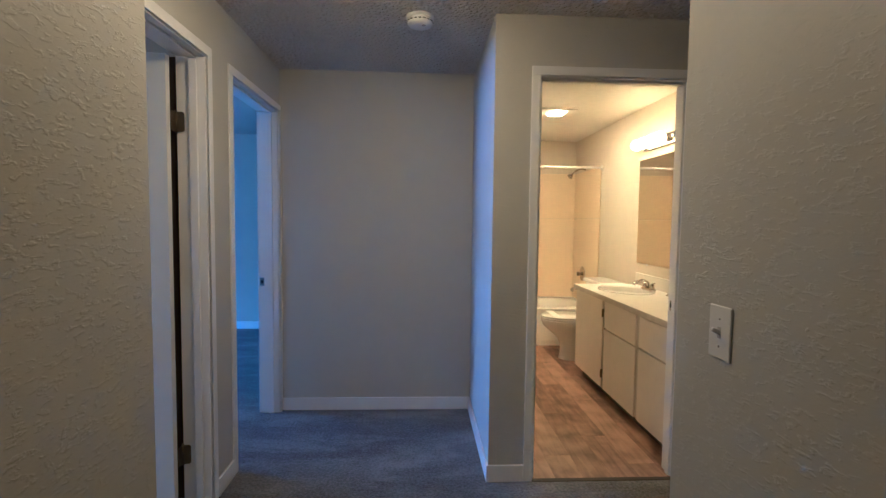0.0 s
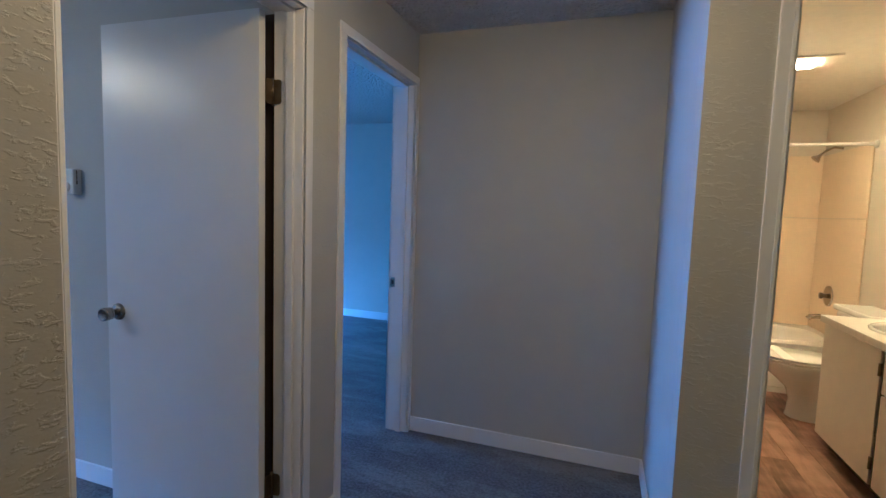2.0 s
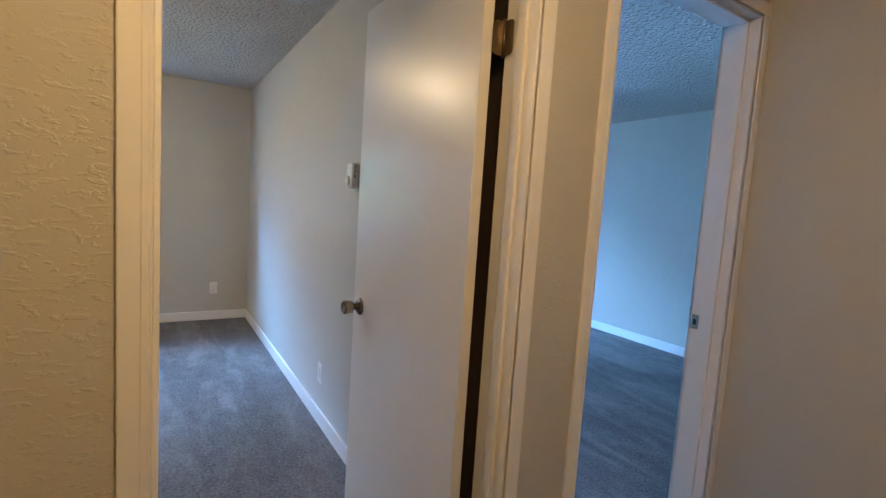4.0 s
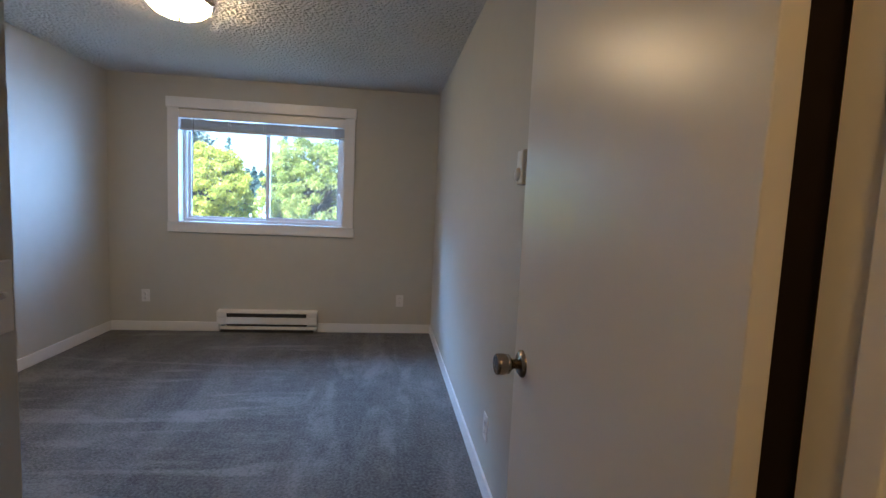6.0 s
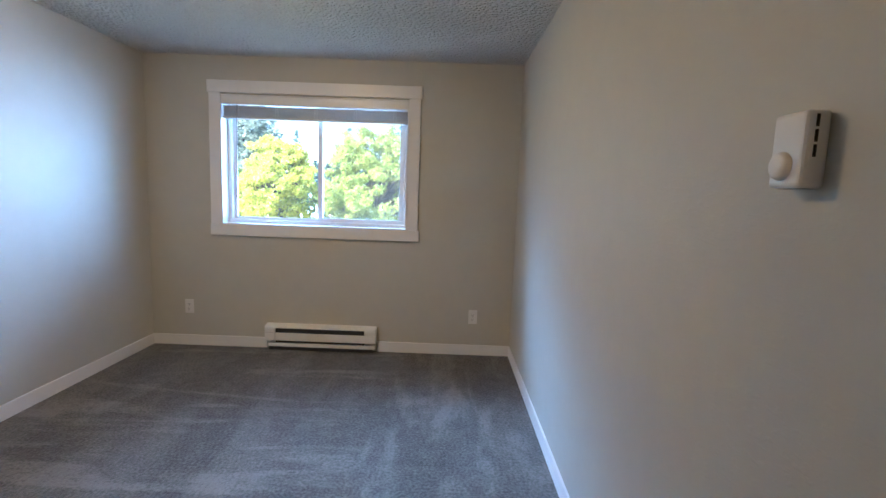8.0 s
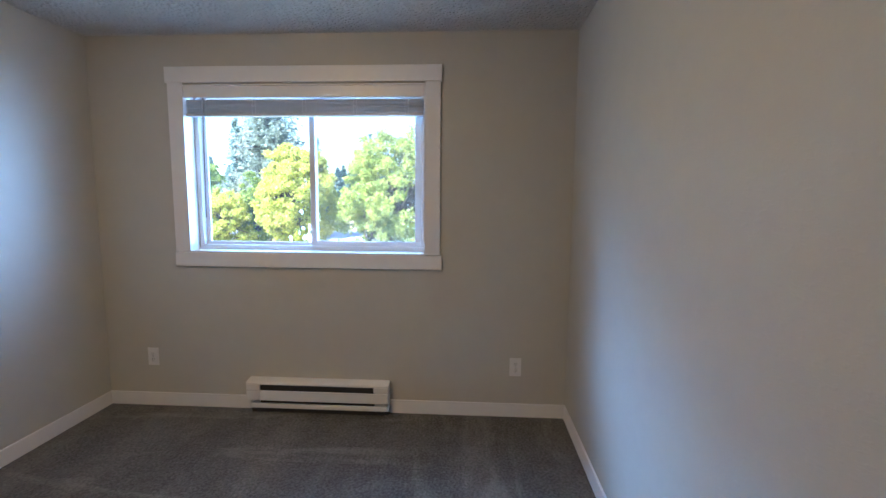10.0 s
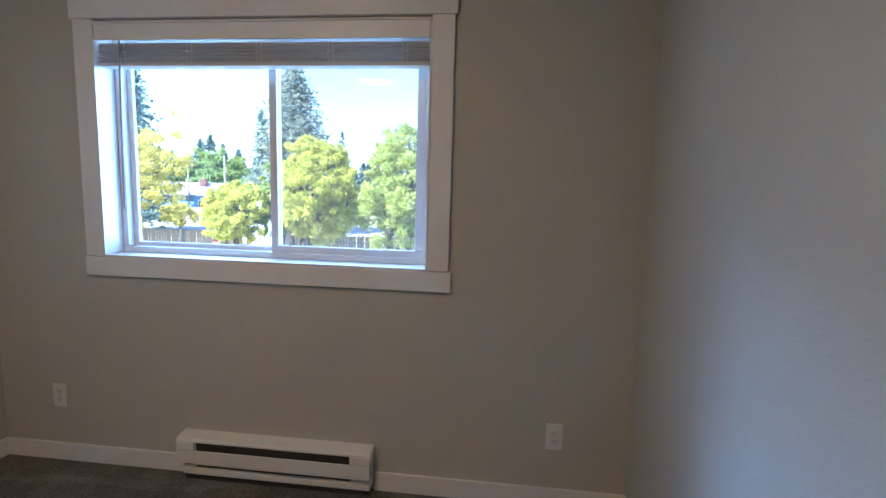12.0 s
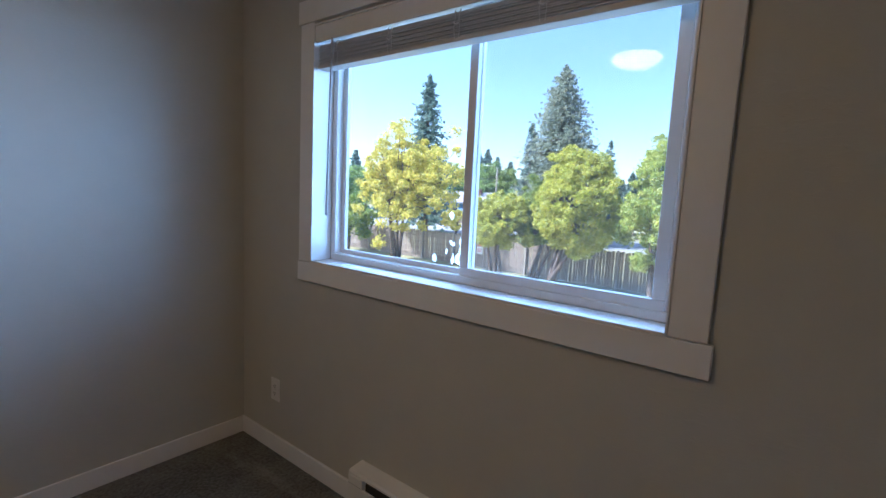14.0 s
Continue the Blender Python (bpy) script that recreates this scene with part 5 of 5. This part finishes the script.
def tub():
    t = thing("bathtub", (0, 0, 0), "cream bathtub set between three walls", "bathtub")
    x0, x1, y0, y1, zr = BATH_L + 0.002, BATH_R - 0.002, 4.865, BATH_B - 0.002, 0.405
    part("apron", boxes(((x0, y0, 0.045), (x1, y0 + 0.04, zr - 0.0005)), bevel=0.012, seg=3), PORCELAIN, t)
    part("apron_base", boxes(((x0, y0 + 0.008, 0.0), (x1, y0 + 0.038, 0.0445)), bevel=0.003), PORCELAIN, t)
    bm = bmesh.new()
    outer = [(x0, y0), (x1, y0), (x1, y1), (x0, y1)]
    rv = [bm.verts.new((*p, zr)) for p in outer]
    n = 32
    loops = []
    for (a, b, z, e) in ((0.66, 0.315, zr, 4.0), (0.64, 0.295, zr - 0.03, 4.0), (0.60, 0.255, 0.16, 3.4), (0.54, 0.20, 0.085, 3.0)):
        loop = []
        for i in range(n):
            c, s = math.cos(i * math.tau / n), math.sin(i * math.tau / n)
            k = (abs(c) ** e + abs(s) ** e) ** (-1 / e)
            loop.append(bm.verts.new(((x0 + x1) / 2 + a * c * k, (y0 + y1) / 2 + b * s * k, z)))
        loops.append(loop)
    es = [bm.edges.new((rv[i], rv[(i + 1) % 4])) for i in range(4)] + [bm.edges.new((loops[0][i], loops[0][(i + 1) % n])) for i in range(n)]
    bmesh.ops.triangle_fill(bm, use_beauty=True, use_dissolve=False, edges=es)
    for p, q in zip(loops, loops[1:]):
        for i in range(n):
            bm.faces.new((p[i], p[(i + 1) % n], q[(i + 1) % n], q[i])).smooth = True
    bm.faces.new(loops[-1])
    part("basin", bm, PORCELAIN, t)
    s = thing("shower_surround", (0, 0, 0), "cream plastic shower surround panels above the tub", "shower surround")
    for za, zb in ((zr + 0.001, 1.38), (1.386, 1.935)):
        part("panel", boxes(((x0, y1 - 0.010, za), (x1, y1, zb)), bevel=0.002), SURROUND, s)
        part("panel", boxes(((x1 - 0.010, y0 + 0.01, za), (x1, y1 - 0.011, zb)), bevel=0.002), SURROUND, s)
        part("panel", boxes(((x0, y0 + 0.01, za), (x0 + 0.010, y1 - 0.011, zb)), bevel=0.002), SURROUND, s)
    r = thing("shower_rod", (0, 0, 0), "white shower curtain rod across the tub", "rod")
    part("rod", tube(bmesh.new(), [(x0, 4.852, 1.923), (x1, 4.852, 1.923)], 0.0125, 14), PORCELAIN, r)
    for x, d in ((x1, -1), (x0, 1)):
        part("flange", lathe(bmesh.new(), [(0.030, 0), (0.029, 0.010), (0.018, 0.020), (0.0, 0.021)], Matrix.Translation((x, 4.852, 1.923)) @ Matrix.Rotation(d * math.pi / 2, 4, "Y"), 20), PORCELAIN, r)
    wx = x1 - 0.010
    h = thing("wall_shower", (0, 0, 0), "chrome shower head on a bent arm", "shower head")
    part("arm", tube(bmesh.new(), [(wx, 5.34, 1.955), (wx - 0.06, 5.34, 1.965), (wx - 0.12, 5.34, 1.935), (wx - 0.15, 5.34, 1.905)], 0.009, 10), CHROME, h)
    part("head", lathe(bmesh.new(), [(0.011, 0), (0.014, 0.020), (0.032, 0.045), (0.034, 0.058), (0.0, 0.060)], Matrix.Translation((wx - 0.148, 5.34, 1.908)) @ Matrix.Rotation(math.radians(222), 4, "Y"), 20), CHROME, h)
    v = thing("shower_valve", (0, 0, 0), "chrome shower mixer with round plate and tub spout", "shower valve")
    my = Matrix.Translation((wx, 5.34, 0.735)) @ Matrix.Rotation(-math.pi / 2, 4, "Y")
    part("plate", lathe(bmesh.new(), [(0.088, 0), (0.087, 0.006), (0.070, 0.012), (0.030, 0.016), (0.0, 0.016)], my, 32), CHROME, v)
    part("handle", lathe(bmesh.new(), [(0.020, 0.014), (0.018, 0.040), (0.026, 0.046), (0.026, 0.062), (0.0, 0.066)], my, 20), BRASS, v)
    part("spout", tube(bmesh.new(), [(wx, 5.34, 0.555), (wx - 0.06, 5.34, 0.557), (wx - 0.115, 5.34, 0.550), (wx - 0.130, 5.34, 0.530)], 0.021, 14), CHROME, v, "chrome tub spout")


tub()
# mirror
mir = thing("wall_mirror", (0, 0, 0), "frameless bathroom mirror above the worktop", "mirror")
part("glass", boxes(((BATH_R - 0.006, 3.08, 0.988), (BATH_R - 0.001, 3.990, 1.885)), bevel=0.001), MIRROR, mir)
for y in (3.25, 3.80):
    part("clip", boxes(((BATH_R - 0.010, y - 0.010, 0.975), (BATH_R - 0.001, y + 0.010, 0.992)), bevel=0.001), PLASTIC, mir)
# medicine cabinet
mc = thing("medicine_cabinet", (0, 0, 0), "cream wall cabinet beside the mirror", "cabinet")
part("box", boxes(((1.842, 2.58, 1.190), (BATH_R - 0.001, 3.075, 2.120))), CABINET, mc)
part("cabinet_door", boxes(((1.825, 2.576, 1.186), (1.841, 3.065, 2.124)), bevel=0.002), CABINET, mc)


def vanity_light():
    l = thing("vanity_light", (0, 0, 0), "chrome strip light with four lit globe bulbs", "wall light")
    z = 1.993
    part("strip", boxes(((BATH_R - 0.028, 3.310, z - 0.045), (BATH_R - 0.001, 3.884, z + 0.045)), bevel=0.006, seg=2), CHROME, l)
    for k in range(5):
        y = 3.350 + k * 0.125
        if k:
            part("bulb", lathe(bmesh.new(), [(0.014, 0.0), (0.016, 0.016), (0.034, 0.032), (0.045, 0.056), (0.046, 0.070), (0.038, 0.094), (0.020, 0.108), (0.0, 0.111)], Matrix.Translation((BATH_R - 0.040, y, z)) @ Matrix.Rotation(-math.pi / 2, 4, "Y"), 22), BULB, l, "lit globe bulb")
        part("socket", lathe(bmesh.new(), [(0.030, 0.0), (0.028, 0.010), (0.020, 0.028), (0.018, 0.040), (0.0, 0.040)], Matrix.Translation((BATH_R - 0.028, y, z)) @ Matrix.Rotation(-math.pi / 2, 4, "Y"), 20), CHROME, l)


vanity_light()
fan = thing("fan_light", (0, 0, 0), "square ceiling fan with a lit lens", "ceiling light")
part("grille", boxes(((1.11, 4.05, H - 0.014), (1.43, 4.33, H)), bevel=0.006, seg=2), BATH_CEIL, fan)
part("lens", boxes(((1.21, 4.125, H - 0.022), (1.33, 4.255, H - 0.0145)), bevel=0.004, seg=2), FAN_LIGHT, fan, "lit frosted lens")
# threshold between carpet and vinyl
struct("trim", boxes(((D3[0], BATH_Y - 0.014, -0.004), (D3[1], BATH_Y + 0.016, 0.003)), bevel=0.0015), KICK_AND_SHADE, "dark threshold strip at the bathroom door", "threshold")

# ---- bathroom floor planks ----
PW, PL = 0.150, 0.92
made = {}
xs = np.arange(NOOK_X + 0.06, 2.05, PW)
for i, x in enumerate(xs):
    y = BATH_Y + 0.017 - ((i * 0.37) % 1.0) * PL
    while y < 4.95:
        a, b = max(y, BATH_Y + 0.017), min(y + PL, 4.95)
        w = min(PW, 2.07 - x)
        if b - a > 0.02:
            key = (round(b - a, 3), round(w, 3))
            if key not in made:
                made[key] = mesh_of("plank", boxes(((0.0006, 0.0006, -0.006), (w - 0.0006, b - a - 0.0006, 0.0)), bevel=0.0006), PLANK)
            ob = new("plank", made[key])
            ob.location = (x, a, 0)
            ob.parent = floor_bath
        y += PL
